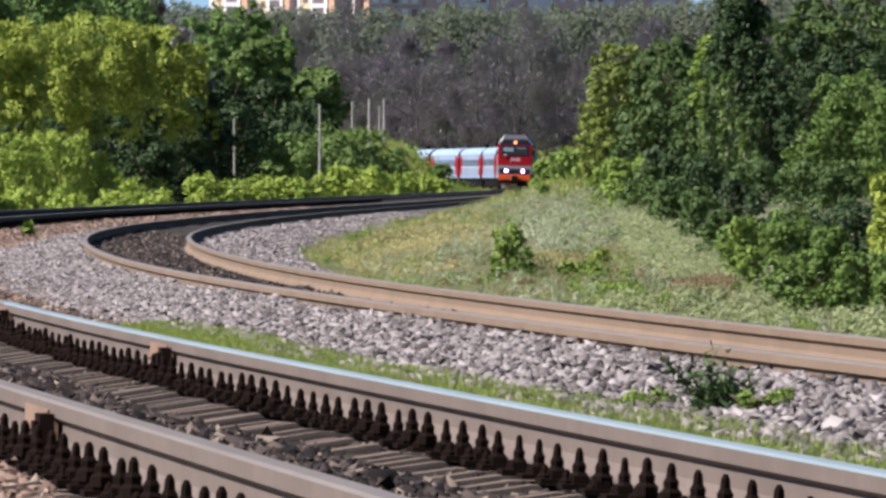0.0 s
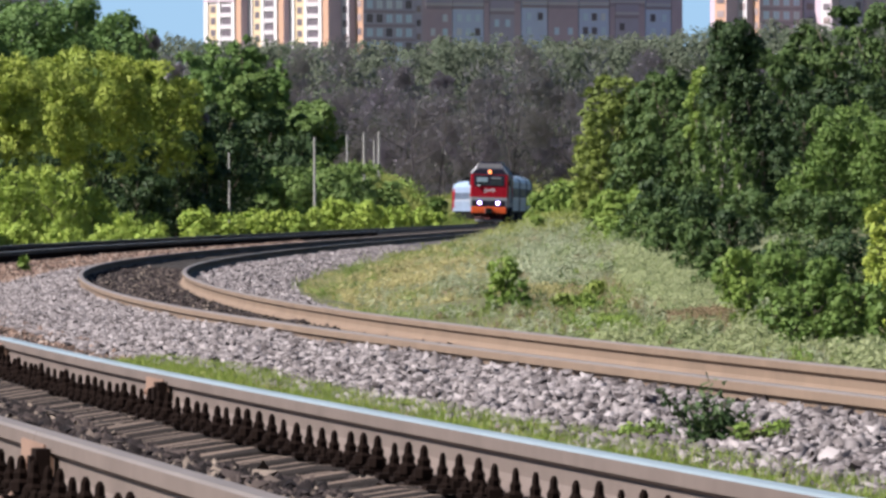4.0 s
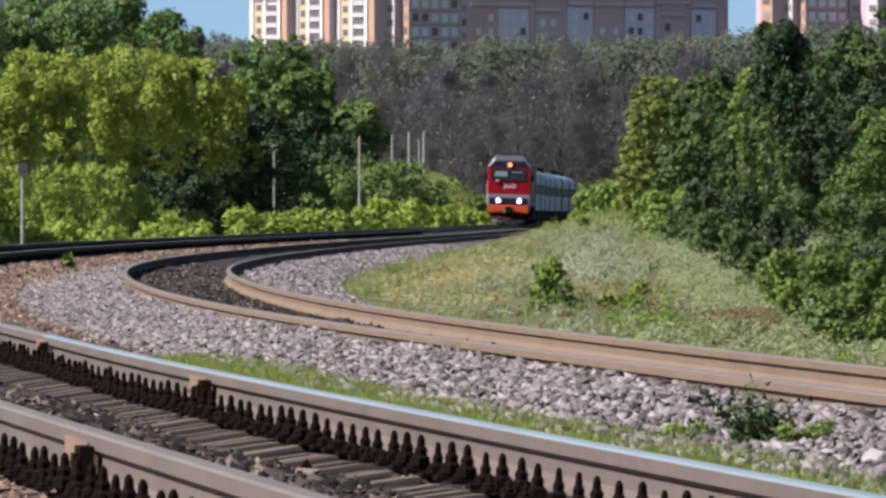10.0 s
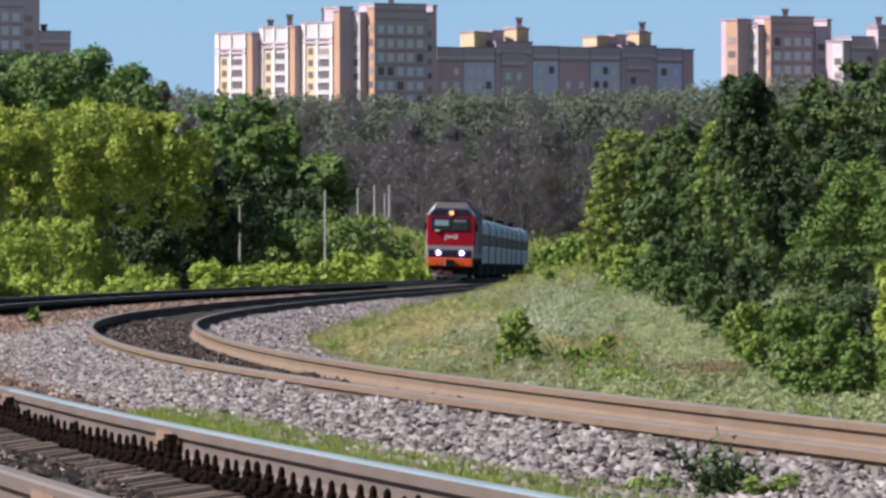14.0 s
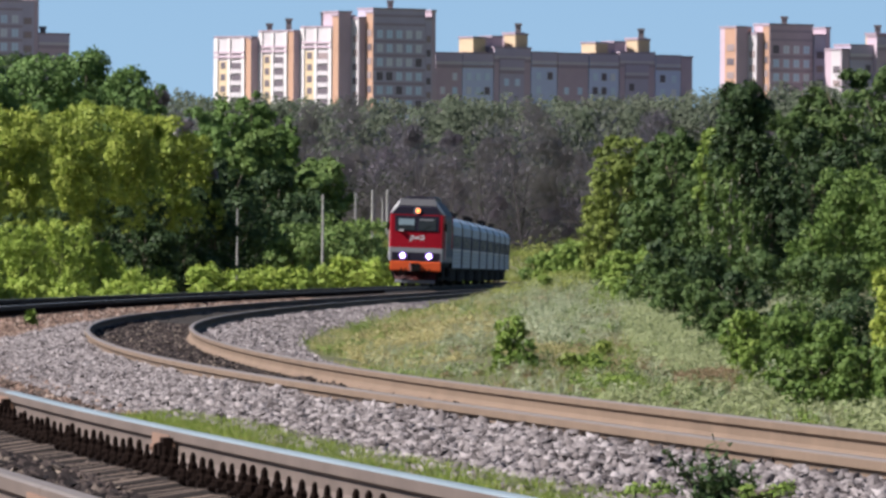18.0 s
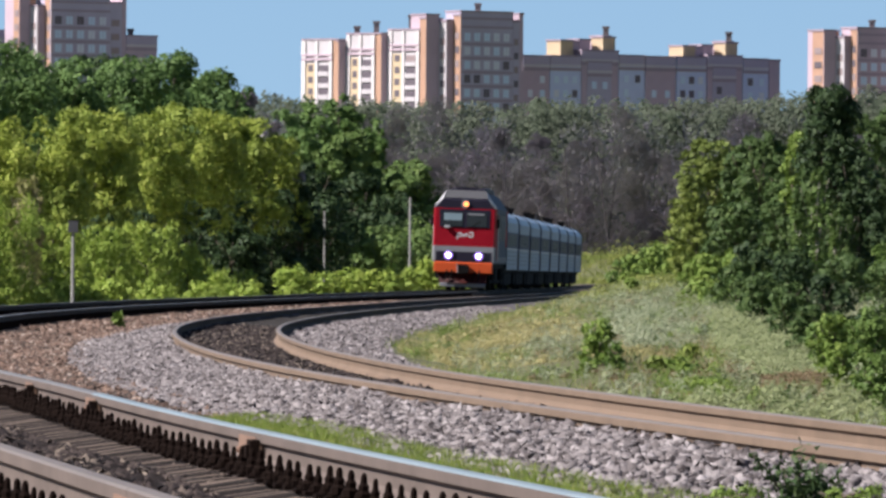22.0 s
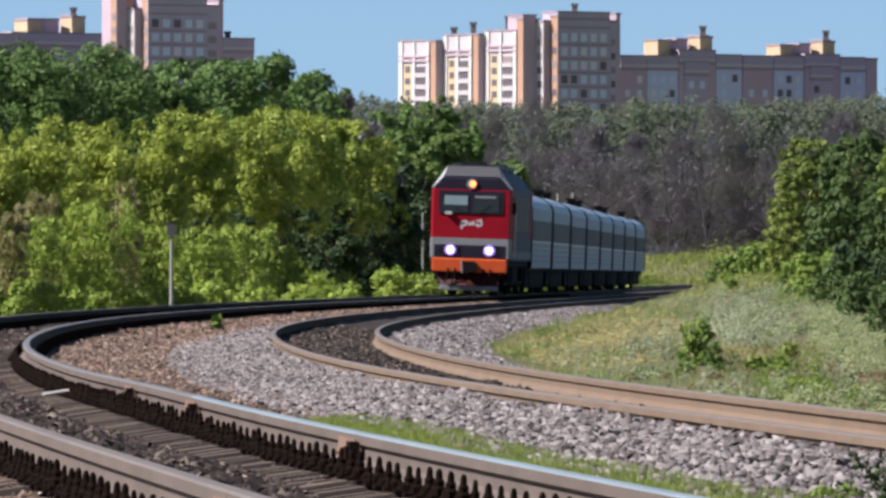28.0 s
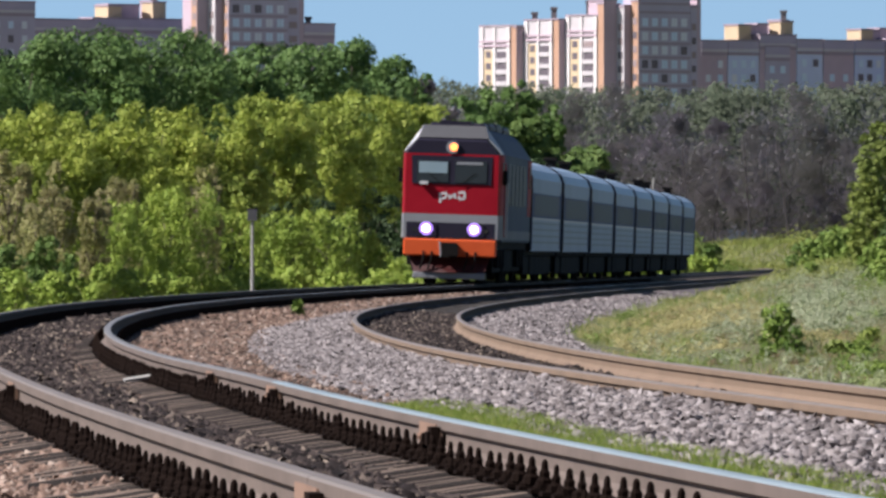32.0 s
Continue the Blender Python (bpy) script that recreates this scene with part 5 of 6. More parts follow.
def apartment(label, y, blocks, chimneys=(), boxes=()):
    """A tower block or a long house out of walled blocks (x, width, top, wall, turn, window columns), with boxes on the roof."""
    b = tagged(new("apartment_building"), label, "building", "apartment blocks on the skyline")
    px, py = [blocks[0][0] - blocks[0][1] / 2], [y]          # the line of the fronts
    for x, w, top, wall, turn, cols in [*blocks, *boxes]:
        front = "" if cols <= 0 else "bay" if wall == "brick_light" and cols > 2 else "tower" if cols >= 6 else "strip" if cols == 1 else "house"
        real = w / math.cos(radians(turn))
        new_front = cols >= 0 and x - w / 2 >= px[-1] - 0.4
        if new_front and cols == 0 and w > 6:
            front = "house"
        if new_front:
            y1 = py[-1] + w * math.tan(radians(turn))
            ym = (py[-1] + y1) / 2
            px.append(x + w / 2), py.append(y1)
        else:
            ym = np.interp(x, px, py) + (3 if cols < 0 else -0.2)
        k = ym / y          # what stands further back is larger and further out
        block(b, x * k, ym, real * k, 4.0 if cols < 0 else 5.0 if new_front else 3.0, top * k - 4.6 if cols < 0 else -3, EYE + (top - EYE) * k, turn, wall, cols, front)
    for x, z0, z1 in chimneys:
        ym = np.interp(x, px, py) + 3
        chimney(b, x * ym / y, ym, z0 * ym / y, z1 * ym / y)
    return b


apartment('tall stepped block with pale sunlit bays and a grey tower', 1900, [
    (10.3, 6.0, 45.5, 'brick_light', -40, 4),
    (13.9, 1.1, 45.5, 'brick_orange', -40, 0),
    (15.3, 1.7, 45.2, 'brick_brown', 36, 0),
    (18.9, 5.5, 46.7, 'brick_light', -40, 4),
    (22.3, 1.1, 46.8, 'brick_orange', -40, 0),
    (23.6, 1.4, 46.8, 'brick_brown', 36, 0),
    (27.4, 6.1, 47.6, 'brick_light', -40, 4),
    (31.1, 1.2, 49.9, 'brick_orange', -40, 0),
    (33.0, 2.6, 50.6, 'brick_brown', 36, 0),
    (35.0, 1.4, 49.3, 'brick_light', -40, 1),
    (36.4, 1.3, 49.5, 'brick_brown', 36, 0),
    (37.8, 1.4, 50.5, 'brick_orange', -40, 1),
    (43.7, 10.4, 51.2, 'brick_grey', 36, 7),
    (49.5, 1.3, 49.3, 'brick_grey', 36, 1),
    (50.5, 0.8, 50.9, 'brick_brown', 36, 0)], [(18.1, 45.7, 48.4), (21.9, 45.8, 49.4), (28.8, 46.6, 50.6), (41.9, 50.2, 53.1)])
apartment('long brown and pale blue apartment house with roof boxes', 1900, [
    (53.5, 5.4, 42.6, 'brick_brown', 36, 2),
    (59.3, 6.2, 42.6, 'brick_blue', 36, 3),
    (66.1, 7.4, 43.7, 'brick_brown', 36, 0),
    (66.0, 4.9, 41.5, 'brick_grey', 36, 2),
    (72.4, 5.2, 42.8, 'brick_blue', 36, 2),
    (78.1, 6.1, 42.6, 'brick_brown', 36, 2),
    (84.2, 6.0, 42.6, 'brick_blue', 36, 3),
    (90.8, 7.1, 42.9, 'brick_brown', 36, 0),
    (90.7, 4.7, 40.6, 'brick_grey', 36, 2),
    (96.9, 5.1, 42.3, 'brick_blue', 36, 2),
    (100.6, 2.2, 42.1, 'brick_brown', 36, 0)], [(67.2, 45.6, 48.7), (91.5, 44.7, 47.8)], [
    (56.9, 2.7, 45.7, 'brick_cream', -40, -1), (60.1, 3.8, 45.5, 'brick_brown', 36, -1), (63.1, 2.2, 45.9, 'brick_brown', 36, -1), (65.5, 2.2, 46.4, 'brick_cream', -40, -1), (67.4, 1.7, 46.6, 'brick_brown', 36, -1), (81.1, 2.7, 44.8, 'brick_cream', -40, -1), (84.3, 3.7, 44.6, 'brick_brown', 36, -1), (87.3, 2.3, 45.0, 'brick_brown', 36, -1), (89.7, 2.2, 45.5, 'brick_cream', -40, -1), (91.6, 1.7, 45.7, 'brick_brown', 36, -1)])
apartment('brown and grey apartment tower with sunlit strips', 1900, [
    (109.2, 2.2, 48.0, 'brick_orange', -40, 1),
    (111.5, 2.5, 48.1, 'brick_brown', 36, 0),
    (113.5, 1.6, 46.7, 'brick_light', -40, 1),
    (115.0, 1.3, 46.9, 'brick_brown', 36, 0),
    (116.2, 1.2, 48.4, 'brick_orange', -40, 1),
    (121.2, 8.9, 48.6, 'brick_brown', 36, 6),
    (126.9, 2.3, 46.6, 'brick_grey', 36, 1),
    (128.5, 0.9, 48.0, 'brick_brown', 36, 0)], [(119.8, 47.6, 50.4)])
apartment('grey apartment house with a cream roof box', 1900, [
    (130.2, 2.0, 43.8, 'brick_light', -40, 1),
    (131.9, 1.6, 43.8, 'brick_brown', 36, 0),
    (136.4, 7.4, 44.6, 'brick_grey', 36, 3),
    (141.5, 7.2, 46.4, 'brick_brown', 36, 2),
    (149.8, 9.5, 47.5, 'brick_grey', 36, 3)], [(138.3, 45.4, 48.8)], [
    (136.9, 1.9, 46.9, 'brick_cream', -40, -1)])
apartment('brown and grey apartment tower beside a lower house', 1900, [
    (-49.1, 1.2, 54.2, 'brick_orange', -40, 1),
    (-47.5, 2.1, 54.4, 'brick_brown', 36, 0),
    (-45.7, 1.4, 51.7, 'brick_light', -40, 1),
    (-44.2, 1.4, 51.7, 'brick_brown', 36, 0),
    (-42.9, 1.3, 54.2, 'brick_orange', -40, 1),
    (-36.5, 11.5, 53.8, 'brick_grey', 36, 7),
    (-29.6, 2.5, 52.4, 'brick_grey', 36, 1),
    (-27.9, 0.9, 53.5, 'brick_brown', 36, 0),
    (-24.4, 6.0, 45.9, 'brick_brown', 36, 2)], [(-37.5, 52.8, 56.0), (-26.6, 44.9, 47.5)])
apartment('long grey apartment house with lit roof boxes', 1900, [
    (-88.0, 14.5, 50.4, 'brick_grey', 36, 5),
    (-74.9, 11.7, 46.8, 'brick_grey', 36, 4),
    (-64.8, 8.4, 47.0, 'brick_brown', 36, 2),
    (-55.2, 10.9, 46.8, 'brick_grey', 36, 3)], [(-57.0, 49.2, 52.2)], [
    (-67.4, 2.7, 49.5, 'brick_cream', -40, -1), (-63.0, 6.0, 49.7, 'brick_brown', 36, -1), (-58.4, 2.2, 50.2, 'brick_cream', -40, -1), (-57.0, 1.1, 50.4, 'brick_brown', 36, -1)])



def build_backdrop():
    """The clear sky low over the horizon, far behind everything."""
    vs, fs = [], []
    for k in range(25):
        an = radians(-30 + 2.5 * k)
        for z in (-60, 150, 500, 1100):
            vs.append((4700 * math.sin(an), 4700 * math.cos(an), z))
    for k in range(24):
        for j in range(3):
            a = k * 4 + j
            fs.append((a, a + 1, a + 5, a + 4))
    o = obj("backdrop", vs, fs, "sky_low")
    tagged(o, "clear pale blue summer sky", "sky", kind="structure")


build_backdrop()


# ---- the train ----
def loft(sections, cap=True):
    """A skin over cross sections: each a list of the same number of points."""
    bm = bmesh.new()
    rings = [[bm.verts.new(p) for p in s] for s in sections]
    n = len(rings[0])
    for a, b in zip(rings, rings[1:]):
        for k in range(n):
            bm.faces.new((a[k], a[(k + 1) % n], b[(k + 1) % n], b[k]))
    if cap:
        bm.faces.new(rings[0]), bm.faces.new(rings[-1])
    bmesh.ops.recalc_face_normals(bm, faces=bm.faces[:])
    return bm


def slab(pts, thick):
    """A plate over a polygon; thick is a vector."""
    bm = bmesh.new()
    a = [bm.verts.new(p) for p in pts]
    b = [bm.verts.new(Vector(p) + Vector(thick)) for p in pts]
    n = len(a)
    bm.faces.new(a), bm.faces.new(b[::-1])
    for k in range(n):
        bm.faces.new((a[k], b[k], b[(k + 1) % n], a[(k + 1) % n]))
    bmesh.ops.recalc_face_normals(bm, faces=bm.faces[:])
    return bm


def wheelset(parent, y, r):
    for sg in (-1, 1):
        bm = bmesh.new()
        tube(bm, (sg * 0.73, y, r), (sg * 0.87, y, r), r, r, 24)
        tube(bm, (sg * 0.74, y, r), (sg * 0.73, y, r), r + 0.03, r + 0.03, 24)
        w = part("wheel", bm, "black", parent)
        # axle boxes are painted pale to stand for bright spots of light there
        bm = bmesh.new()
        tube(bm, (sg * 0.87, y, r), (sg * 1.0, y, r), 0.17, 0.15, 10)
        part("axle_box", bm, "pole", w)


def bogie(parent, y, wheels, r, name="bogie"):
    bm = bmesh.new()
    span = max(wheels) + 0.7
    for sg in (-1, 1):
        add_box(bm, sg * 1.02 - 0.1, sg * 1.02 + 0.1, y - span, y + span, 0.42, 0.96)
        for wv in wheels:
            add_box(bm, sg * 1.02 - 0.13, sg * 1.02 + 0.13, y + wv - 0.28, y + wv + 0.28, 0.36, 0.62)
            tube(bm, (sg * 1.05, y + wv + 0.35, 0.62), (sg * 1.05, y + wv + 0.35, 1.0), 0.1, 0.1, 8)
    add_box(bm, -1.0, 1.0, y - 0.4, y + 0.4, 0.5, 0.95)
    b = part(name, bm, "black", parent)
    for wv in wheels:
        wheelset(b, y + wv, r)


def build_locomotive():
    L = tagged(new("locomotive"), "red and grey diesel locomotive with lit headlights and an orange beam", "locomotive")
    hw, F = 1.52, 10.25          # half width; front of the cab
    def ring(y, w=hw, top=4.86, sh=4.05):
        return [(-w, y, 1.35), (-w, y, sh), (-w + 0.36, y, sh + 0.52), (-w + 0.62, y, top - 0.04), (0, y, top), (w - 0.62, y, top - 0.04), (w - 0.36, y, sh + 0.52), (w, y, sh), (w, y, 1.35)]
    part("body", loft([ring(-10.2), ring(9.0)]), "side_grey", L, "slate grey sheet metal body sides")
    # cab: red shell with chamfered corners and a raked brow
    def cabring(y, w, zt):
        return [(-w, y, 2.16), (-w, y, zt), (w, y, zt), (w, y, 2.16)]
    part("cab_shell", loft([cabring(8.2, hw + 0.012, 4.02), cabring(9.75, hw + 0.012, 4.02), cabring(F, hw - 0.08, 4.02)]), "red", L, "red painted cab front")
    part("cab_band", loft([[(-w, y, 1.9), (-w, y, 2.158), (w, y, 2.158), (w, y, 1.9)] for y, w in ((8.2, hw + 0.014), (9.78, hw + 0.014), (F + 0.02, hw - 0.06))]), "grey_paint", L, "light grey stripe round the cab")
    part("lower_band", loft([[(-w, y, 1.40), (-w, y, 1.898), (w, y, 1.898), (w, y, 1.40)] for y, w in ((8.2, hw + 0.014), (9.78, hw + 0.014), (F + 0.02, hw - 0.06))]), "grey_paint", L, "grey lower corners of the cab")
    part("light_panel", bevel_box(-1.36, 1.36, F + 0.022, F + 0.034, 1.42, 1.895, 0), "dark_grey", L, "dark panel that holds the headlights")
    part("brow", loft([[(-w, y, z0), (-w + a, y, z1), (w - a, y, z1), (w, y, z0)] for y, w, z0, a, z1 in ((8.9, hw + 0.01, 4.022, 0.60, 4.88), (9.35, hw + 0.01, 4.022, 0.60, 4.88), (9.95, hw - 0.04, 4.022, 0.42, 4.47), (F - 0.02, hw - 0.1, 4.022, 0.34, 4.42))]), "dark_grey", L, "dark brow over the windscreen")
    part("brow_top", slab([(-0.96, 9.36, 4.895), (0.96, 9.36, 4.895), (1.10, 9.93, 4.50), (-1.10, 9.93, 4.50)], (0, 0.02, 0.02)), "roof_grey", L, "pale sloping roof edge over the cab")
    # white strips take the place of the sun's highlight on the slopes
    for sg in (-1, 1):
        part("brow_sunlit_edge", slab([(sg * 1.535, 9.37, 4.05), (sg * 0.955, 9.37, 4.87), (sg * 1.085, 9.94, 4.50), (sg * 1.495, 9.94, 4.05)], (sg * 0.02, 0, 0.015)), "white", L, "white strip painted for the sunlit edge of the brow")
    # windscreen
    part("windscreen_mask", slab([(-1.22, F + 0.012, 3.08), (1.22, F + 0.012, 3.08), (1.26, F - 0.008, 3.96), (-1.26, F - 0.008, 3.96)], (0, 0.02, 0)), "dark_grey", L, "black surround of the windscreens")
    for sg in (-1, 1):
        part("windscreen", slab([(sg * 0.10, F + 0.036, 3.14), (sg * 1.08, F + 0.036, 3.14), (sg * 1.08, F + 0.022, 3.80), (sg * 0.10, F + 0.022, 3.80)], (0, 0.015, 0)), "glass", L, "dark windscreen")
        bm = bmesh.new()
        tube(bm, (sg * 0.3, F + 0.06, 3.1), (sg * 0.75, F + 0.065, 3.45), 0.012, 0.012, 5)
        part("wiper", bm, "black", L)
    part("sun_blind", slab([(0.14, F + 0.056, 3.42), (1.02, F + 0.056, 3.42), (1.02, F + 0.044, 3.77), (0.14, F + 0.044, 3.77)], (0, 0.004, 0)), "blind", L, "pale blue sun blind behind the glass")
    part("sun_blind", slab([(-0.95, F + 0.046, 3.70), (-0.14, F + 0.046, 3.70), (-0.14, F + 0.042, 3.78), (-0.95, F + 0.042, 3.78)], (0, 0.004, 0)), "grey_paint", L, "rolled blind at the windscreen's top")
    bm = bmesh.new()
    add_box(bm, 0.72, 0.98, F + 0.03, F + 0.16, 3.06, 3.16)
    part("camera_housing", bm, "white", L, "small white housing below the windscreen")
    # lamps
    bm = bmesh.new()
    tube(bm, (0, F - 0.15, 4.23), (0, F + 0.05, 4.23), 0.2, 0.2, 16)
    k = part("top_lamp", bm, "grey_paint", L, "round roof headlight")
    bm = bmesh.new()
    tube(bm, (-0.04, F + 0.05, 4.23), (-0.04, F + 0.065, 4.23), 0.12, 0.115, 16)
    part("lens", bm, "lamp_amber", k, "glowing amber lens")
    for sg in (-1, 1):
        bm = bmesh.new()
        add_box(bm, sg * 0.74 - 0.3, sg * 0.74 + 0.3, F + 0.0, F + 0.07, 1.46, 1.86)
        k = part("headlight", bm, "dark_grey", L, "dark headlight case")
        # ring added to imitate the violet halo round the lens
        bm = bmesh.new()
        tube(bm, (sg * 0.74, F + 0.07, 1.70), (sg * 0.74, F + 0.085, 1.70), 0.21, 0.2, 20)
        part("halo_ring", bm, "halo_violet", k, "glowing violet ring that stands in for the lamp halo")
        bm = bmesh.new()
        tube(bm, (sg * 0.74, F + 0.085, 1.70), (sg * 0.74, F + 0.1, 1.70), 0.105, 0.1, 18)
        part("lens", bm, "lamp_white", k, "glowing white lens")
        bm = bmesh.new()
        tube(bm, (sg * 1.1, F + 0.03, 1.66), (sg * 1.1, F + 0.05, 1.66), 0.07, 0.07, 12)
        part("marker_lamp", bm, "glass", L, "small dark marker lamp")
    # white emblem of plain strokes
    for (x0, z0, x1, z1) in ((0.34, 2.50, 0.34, 2.80), (0.34, 2.78, 0.14, 2.82), (0.18, 2.66, 0.14, 2.80), (0.30, 2.64, 0.16, 2.66), (0.06, 2.76, 0.06, 2.64), (0.06, 2.64, -0.12, 2.80), (-0.12, 2.80, -0.12, 2.64), (-0.22, 2.82, -0.42, 2.86), (-0.40, 2.86, -0.42, 2.66), (-0.42, 2.66, -0.24, 2.62), (-0.24, 2.62, -0.24, 2.74)):
        n2 = Vector((z1 - z0, 0, x0 - x1)).normalized() * 0.036
        a, b, f = Vector((x0, F + 0.001, z0)), Vector((x1, F + 0.001, z1)), Vector((0, 0.008, 0))
        bm = slab([a - n2, b - n2, b + n2, a + n2], f)
        part("emblem_stroke", bm, "white", L, "white slanting stroke of the emblem")
    # under the cab
    part("buffer_beam", bevel_box(-1.43, 1.43, F - 0.35, F + 0.12, 0.86, 1.385, 0.04), "orange", L, "bright orange front beam")
    bm = bmesh.new()
    add_box(bm, -0.22, 0.22, F + 0.1, F + 0.62, 0.82, 1.28)
    add_box(bm, -0.30, 0.02, F + 0.55, F + 0.8, 0.88, 1.22)
    part("coupler", bm, "black", L, "black automatic coupler")
    bm = bmesh.new()
    tube(bm, (0.3, F + 0.15, 1.3), (0.26, F + 0.2, 0.84), 0.03, 0.03, 6)
    part("uncoupling_lever", bm, "grey_paint", L, "pale uncoupling lever beside the coupler")
    for xx in (-0.8, -0.55, 0.55, 0.8):
        bm = bmesh.new()
        tube(bm, (xx, F + 0.14, 1.0), (xx, F + 0.22, 0.75), 0.03, 0.03, 6)
        tube(bm, (xx, F + 0.22, 0.75), (xx + 0.1, F + 0.16, 0.45), 0.03, 0.03, 6)
        part("brake_hose", bm, "black", L)
    # red darkened in the colour itself, for the shade under the beam
    part("plough", slab([(-1.25, F - 0.25, 0.86), (1.25, F - 0.25, 0.86), (1.1, F + 0.05, 0.36), (0, F + 0.25, 0.36), (-1.1, F + 0.05, 0.36)], (0, -0.06, 0)), "dark_red", L, "dark red plough plate")
    part("rail_guard", bevel_box(-1.12, 1.12, F - 0.2, F + 0.1, 0.16, 0.36, 0.03), "grey_paint", L, "pale grey rail guard close over the rails")
    # sides
    for sg in (-1, 1):
        x = sg * (hw + 0.012)
        part("cab_window", slab([(x, 8.5, 3.1), (x, 9.4, 3.1), (x, 9.4, 3.8), (x, 8.5, 3.8)], (sg * 0.02, 0, 0)), "glass", L, "dark cab side window")
        part("cab_door", slab([(x - sg * 0.012, 7.2, 1.5), (x - sg * 0.012, 7.9, 1.5), (x - sg * 0.012, 7.9, 3.8), (x - sg * 0.012, 7.2, 3.8)], (sg * 0.03, 0, 0)), "red", L, "red side door")
        for yy in (8.05, 7.05):
            bm = bmesh.new()
            tube(bm, (x + sg * 0.06, yy, 1.5), (x + sg * 0.06, yy, 3.2), 0.02, 0.02, 6)
            part("handrail", bm, "white", L)
        for k in range(5):
            y0 = -6.25 + k * 2.55
            part("side_grille", slab([(x - sg * 0.012, y0, 2.5), (x - sg * 0.012, y0 + 2.0, 2.5), (x - sg * 0.012, y0 + 2.0, 3.8), (x - sg * 0.012, y0, 3.8)], (sg * 0.025, 0, 0)), "dark_grey", L, "dark louvred side grille")
        part("sill_stripe", slab([(x - sg * 0.012, -10.1, 1.42), (x - sg * 0.012, 8.1, 1.42), (x - sg * 0.012, 8.1, 1.7), (x - sg * 0.012, -10.1, 1.7)], (sg * 0.016, 0, 0)), "grey_paint", L, "paler stripe along the sill")
        part("rear_cab_side", slab([(x - sg * 0.012, -10.1, 2.2), (x - sg * 0.012, -7.9, 2.2), (x - sg * 0.012, -7.9, 4.02), (x - sg * 0.012, -10.1, 4.02)], (sg * 0.016, 0, 0)), "red", L, "red side of the rear cab")
        part("rear_cab_window", slab([(x, -9.4, 3.1), (x, -8.6, 3.1), (x, -8.6, 3.8), (x, -9.4, 3.8)], (sg * 0.02, 0, 0)), "glass", L, "dark side window of the rear cab")
        part("mirror", bevel_box(sg * (hw + 0.1) - 0.06, sg * (hw + 0.1) + 0.06, 9.5, 9.58, 3.1, 3.55, 0.015), "black", L, "black side mirror")
    for y0, y1, z in ((5.2, 7.9, 5.02), (1.2, 4.6, 5.06), (-3.4, 0.4, 5.1), (-8.4, -4.4, 5.06)):
        part("roof_hatch", bevel_box(-0.85, 0.85, y0, y1, 4.8, z, 0.06), "dark_grey", L, "dark roof hatch")
    bm = bmesh.new()
    add_box(bm, -0.5, 0.5, 8.0, 9.1, 4.8, 5.06)
    part("air_unit", bm, "dark_grey", L, "dark roof box behind the cab")
    part("fuel_tank", bevel_box(-1.3, 1.3, -2.9, 2.9, 0.35, 1.34, 0.08), "black", L)
    part("underframe", bevel_box(-1.4, 1.4, -10.2, 9.8, 1.1, 1.38, 0.03), "black", L)
    for yb in (6.4, -6.4):
        part("motor_casing", bevel_box(-0.66, 0.66, yb - 2.9, yb + 2.9, 0.25, 1.12, 0.05), "black", L)
        for sg in (-1, 1):
            part("side_frame", bevel_box(sg * 1.22 - 0.05, sg * 1.22 + 0.05, yb - 2.7, yb + 2.7, 0.38, 1.12, 0.04), "black", L)
            for k in range(3):
                part("sand_box", bevel_box(sg * 1.3 - 0.12, sg * 1.3 + 0.12, yb - 2.2 + 1.9 * k, yb - 1.7 + 1.9 * k, 0.55, 1.15, 0.03), "black", L)
        bogie(L, yb, (-1.85, 0, 1.85), 0.61)
    for o in L.children_recursive:
        o.data.transform(Matrix.Scale(1.03, 4))
    return L


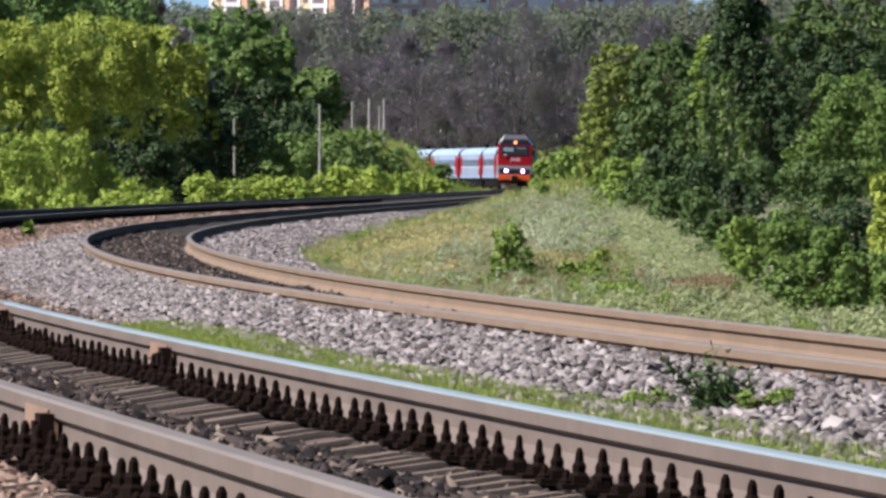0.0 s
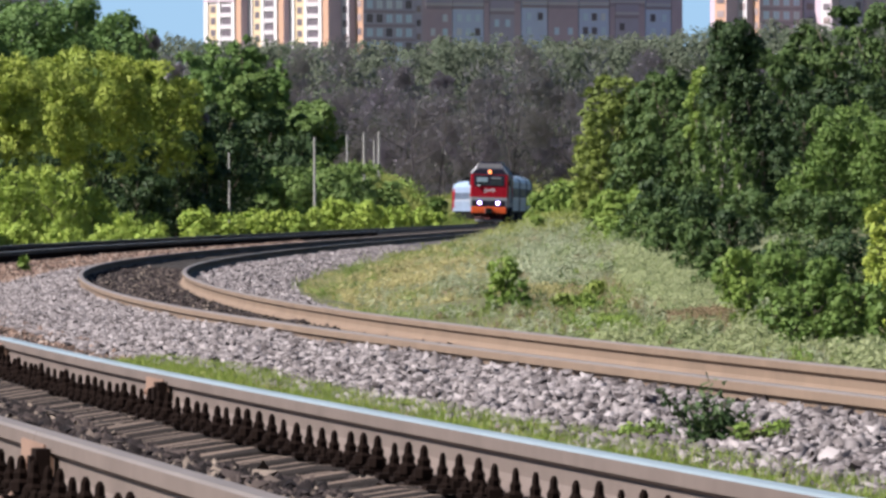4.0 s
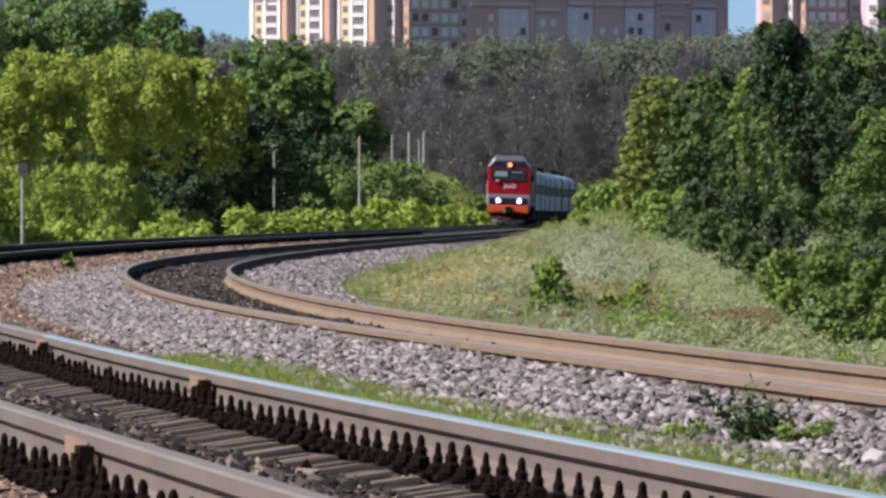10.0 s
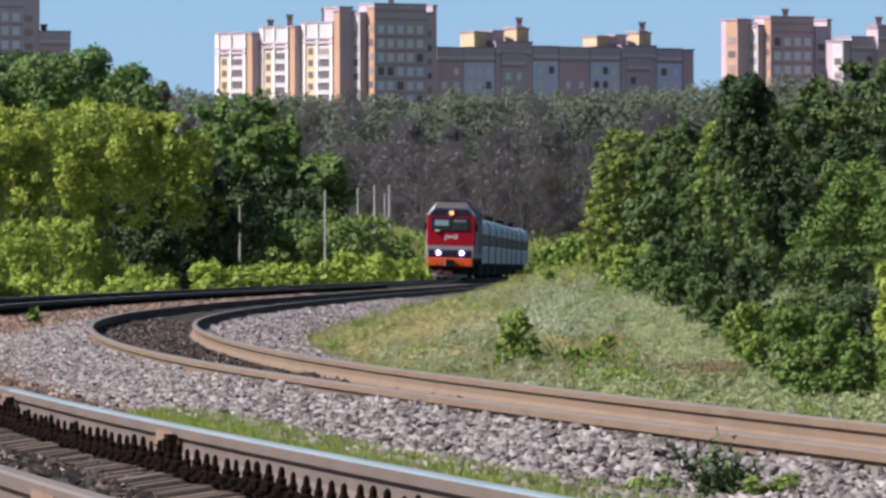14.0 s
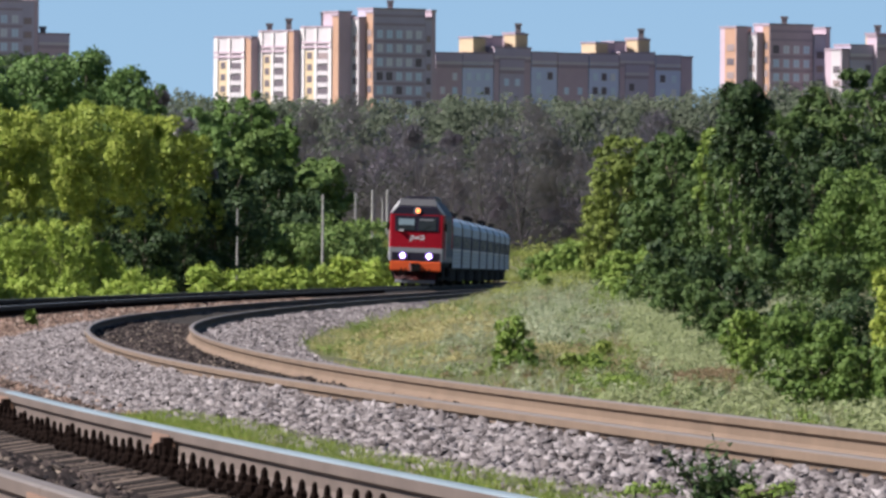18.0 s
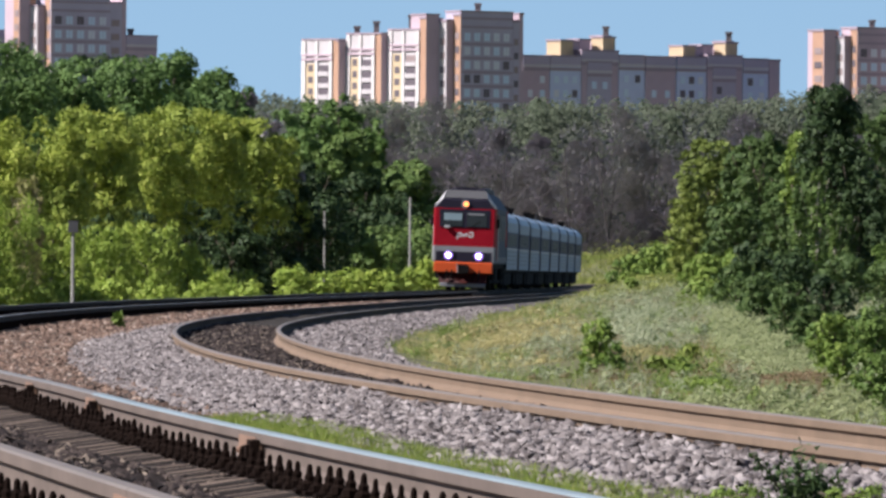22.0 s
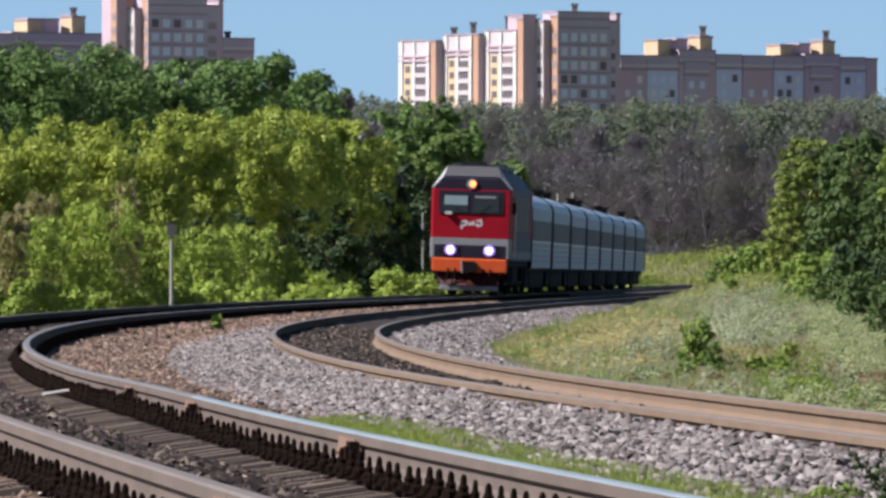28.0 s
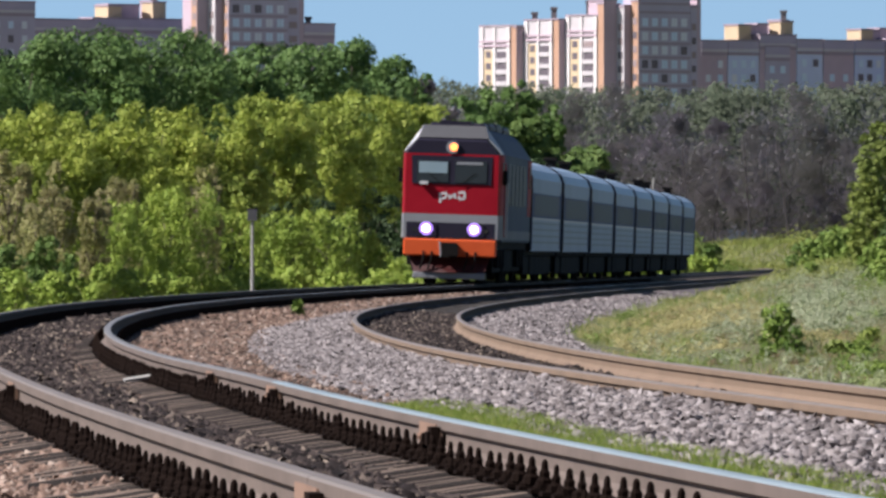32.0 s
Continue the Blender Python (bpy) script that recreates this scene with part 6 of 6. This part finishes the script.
def build_carriage(vent):
    C = tagged(new("passenger_carriage"), "silver grey passenger carriage with a dark window band", "carriage", "carriages of the train")
    hw, h2 = 1.53, 11.85
    def side(z0, z1, mt, nm, lb, x=hw):
        part(nm, loft([[(-x, y, z0), (-x, y, z1), (x, y, z1), (x, y, z0)] for y in (-h2, h2)]), mt, C, lb)
    side(1.12, 2.28, "car_side", "lower_wall", "ribbed silver lower side")
    # sunlight is put into the paint: the sunny side's band is paler
    for sg, mt, lb in ((1, "car_side", "window band paled to match the sunlit wall"), (-1, "car_band", "dark blue grey window band")):
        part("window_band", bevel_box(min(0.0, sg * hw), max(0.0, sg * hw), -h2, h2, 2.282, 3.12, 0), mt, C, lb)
    side(3.122, 3.62, "car_side", "upper_wall", "silver upper side")
    prof = [(-hw, 3.622), (-1.40, 3.92), (-1.05, 4.16), (-0.55, 4.30), (0, 4.35), (0.55, 4.30), (1.05, 4.16), (1.40, 3.92), (hw, 3.622)]
    part("roof", loft([[(x, y, z) for x, z in prof] for y in (-h2, h2)]), "car_roof", C, "pale curved metal roof", smooth=False)
    for sg in (-1, 1):
        for k in range(10):
            y0 = -9.1 + k * 1.9
            part("window", slab([(sg * (hw + 0.004), y0, 2.36), (sg * (hw + 0.004), y0 + 1.15, 2.36), (sg * (hw + 0.004), y0 + 1.15, 3.06), (sg * (hw + 0.004), y0, 3.06)], (sg * 0.012, 0, 0)), "carriage_glass", C)
        for yy in (-h2 + 0.4, h2 - 1.2):
            # shade is put into the paint: doors on the shaded side lose their red
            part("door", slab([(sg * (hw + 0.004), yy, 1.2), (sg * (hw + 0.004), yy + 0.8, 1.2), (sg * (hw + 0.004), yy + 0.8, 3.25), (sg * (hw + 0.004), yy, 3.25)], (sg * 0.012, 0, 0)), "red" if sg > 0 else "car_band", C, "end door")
            if sg > 0:
                y2 = yy + 0.82 if yy < 0 else yy - 1.62
                part("red_panel", slab([(hw + 0.004, y2, 1.5), (hw + 0.004, y2 + 1.6, 1.5), (hw + 0.004, y2 + 1.6, 3.5), (hw + 0.004, y2, 3.5)], (0.008, 0, 0)), "red", C, "broad red panel beside the door")
        part("trim_line", bevel_box(sg * hw - 0.012, sg * hw + 0.012, -h2 + 0.5, h2 - 0.5, 2.2, 2.27, 0), "white", C, "pale line below the windows")
        for zz in (1.4, 1.62, 1.84, 2.06):
            part("rib", bevel_box(sg * hw - 0.018, sg * hw + 0.018, -h2 + 1.3, h2 - 1.3, zz, zz + 0.05, 0), "car_rib", C)
    # black rings added at the ends to make the gaps look darker
    for yy in (-h2 - 0.04, h2 - 0.36):
        part("gap_ring", loft([[(x * 1.02, y, z * 1.006) for x, z in [(-hw, 1.12)] + prof + [(hw, 1.12)]] for y in (yy, yy + 0.4)]), "black", C, "black ring added to widen the dark gap")
    for yy in (-h2 - 0.38, h2):
        part("gangway", bevel_box(-0.85, 0.85, yy, yy + 0.38, 1.1, 3.5, 0.03), "black", C, "black gangway bellows")
    for yy in vent:
        part("roof_vent", bevel_box(-0.2, 0.2, yy - 0.2, yy + 0.2, 4.28, 4.62, 0.03), "black", C, "black roof vent")
        part("vent_cap", bevel_box(-0.27, 0.27, yy - 0.27, yy + 0.27, 4.62, 4.76, 0.03), "black", C, "black flared vent cap")
    part("underframe", bevel_box(-1.35, 1.35, -h2, h2, 0.95, 1.118, 0.02), "black", C)
    for y0, y1 in ((-6.6, -3.0), (-2.96, -0.1), (-0.06, 2.9), (2.94, 6.6)):
        part("equipment_box", bevel_box(-1.3, 1.3, y0, y1, 0.28, 0.95, 0.04), "black", C)
    # full-length box added to stop bright ground showing under the carriage
    part("centre_filler", bevel_box(-0.6, 0.6, -11.4, 11.4, 0.35, 0.95, 0.05), "black", C)
    for yb in (-8.5, 8.5):
        for sg in (-1, 1):
            # plates added beside the bogies to close the bright gaps
            part("side_filler", bevel_box(sg * 1.2 - 0.05, sg * 1.2 + 0.05, yb - 1.9, yb + 1.9, 0.3, 0.95, 0.04), "black", C)
        bogie(C, yb, (-1.2, 1.2), 0.475)
    return C


def head(t):
    """Where the train's front is along the line: it runs at a steady 17.9 m/s."""
    return 261.2 + 17.9 * (32.0 - t)


def on_track(s_mid, base):
    """The pose of a vehicle whose two bogies stand base apart round s_mid."""
    x0, y0 = at(s_mid - base / 2, 0)
    x1, y1 = at(s_mid + base / 2, 0)
    dx, dy = x0 - x1, y0 - y1
    z = level(s_mid) + CANT / 2
    return pose((x0 + x1) / 2, (y0 + y1) / 2, z, 0, 0, math.degrees(math.atan2(-dx, dy))) @ pose(0, 0, 0, 0, -math.degrees(math.atan(CANT / 1.6)), 0)


locomotive = build_locomotive()
carriages = [build_carriage((1.5,)), build_carriage((-10.9,))]
for k in range(6):
    carriages.append(copy_thing(carriages[k % 2], pose(0, 0, 0)))


def motions():
    ts = [0.5 * k for k in range(65)]
    walk(locomotive, [(t, on_track(head(t) + 10.9, 12.8)) for t in ts])
    for k, c in enumerate(carriages):
        walk(c, [(t, on_track(head(t) + 22.2 + 12.35 + 24.7 * k, 17.0)) for t in ts])


motions()
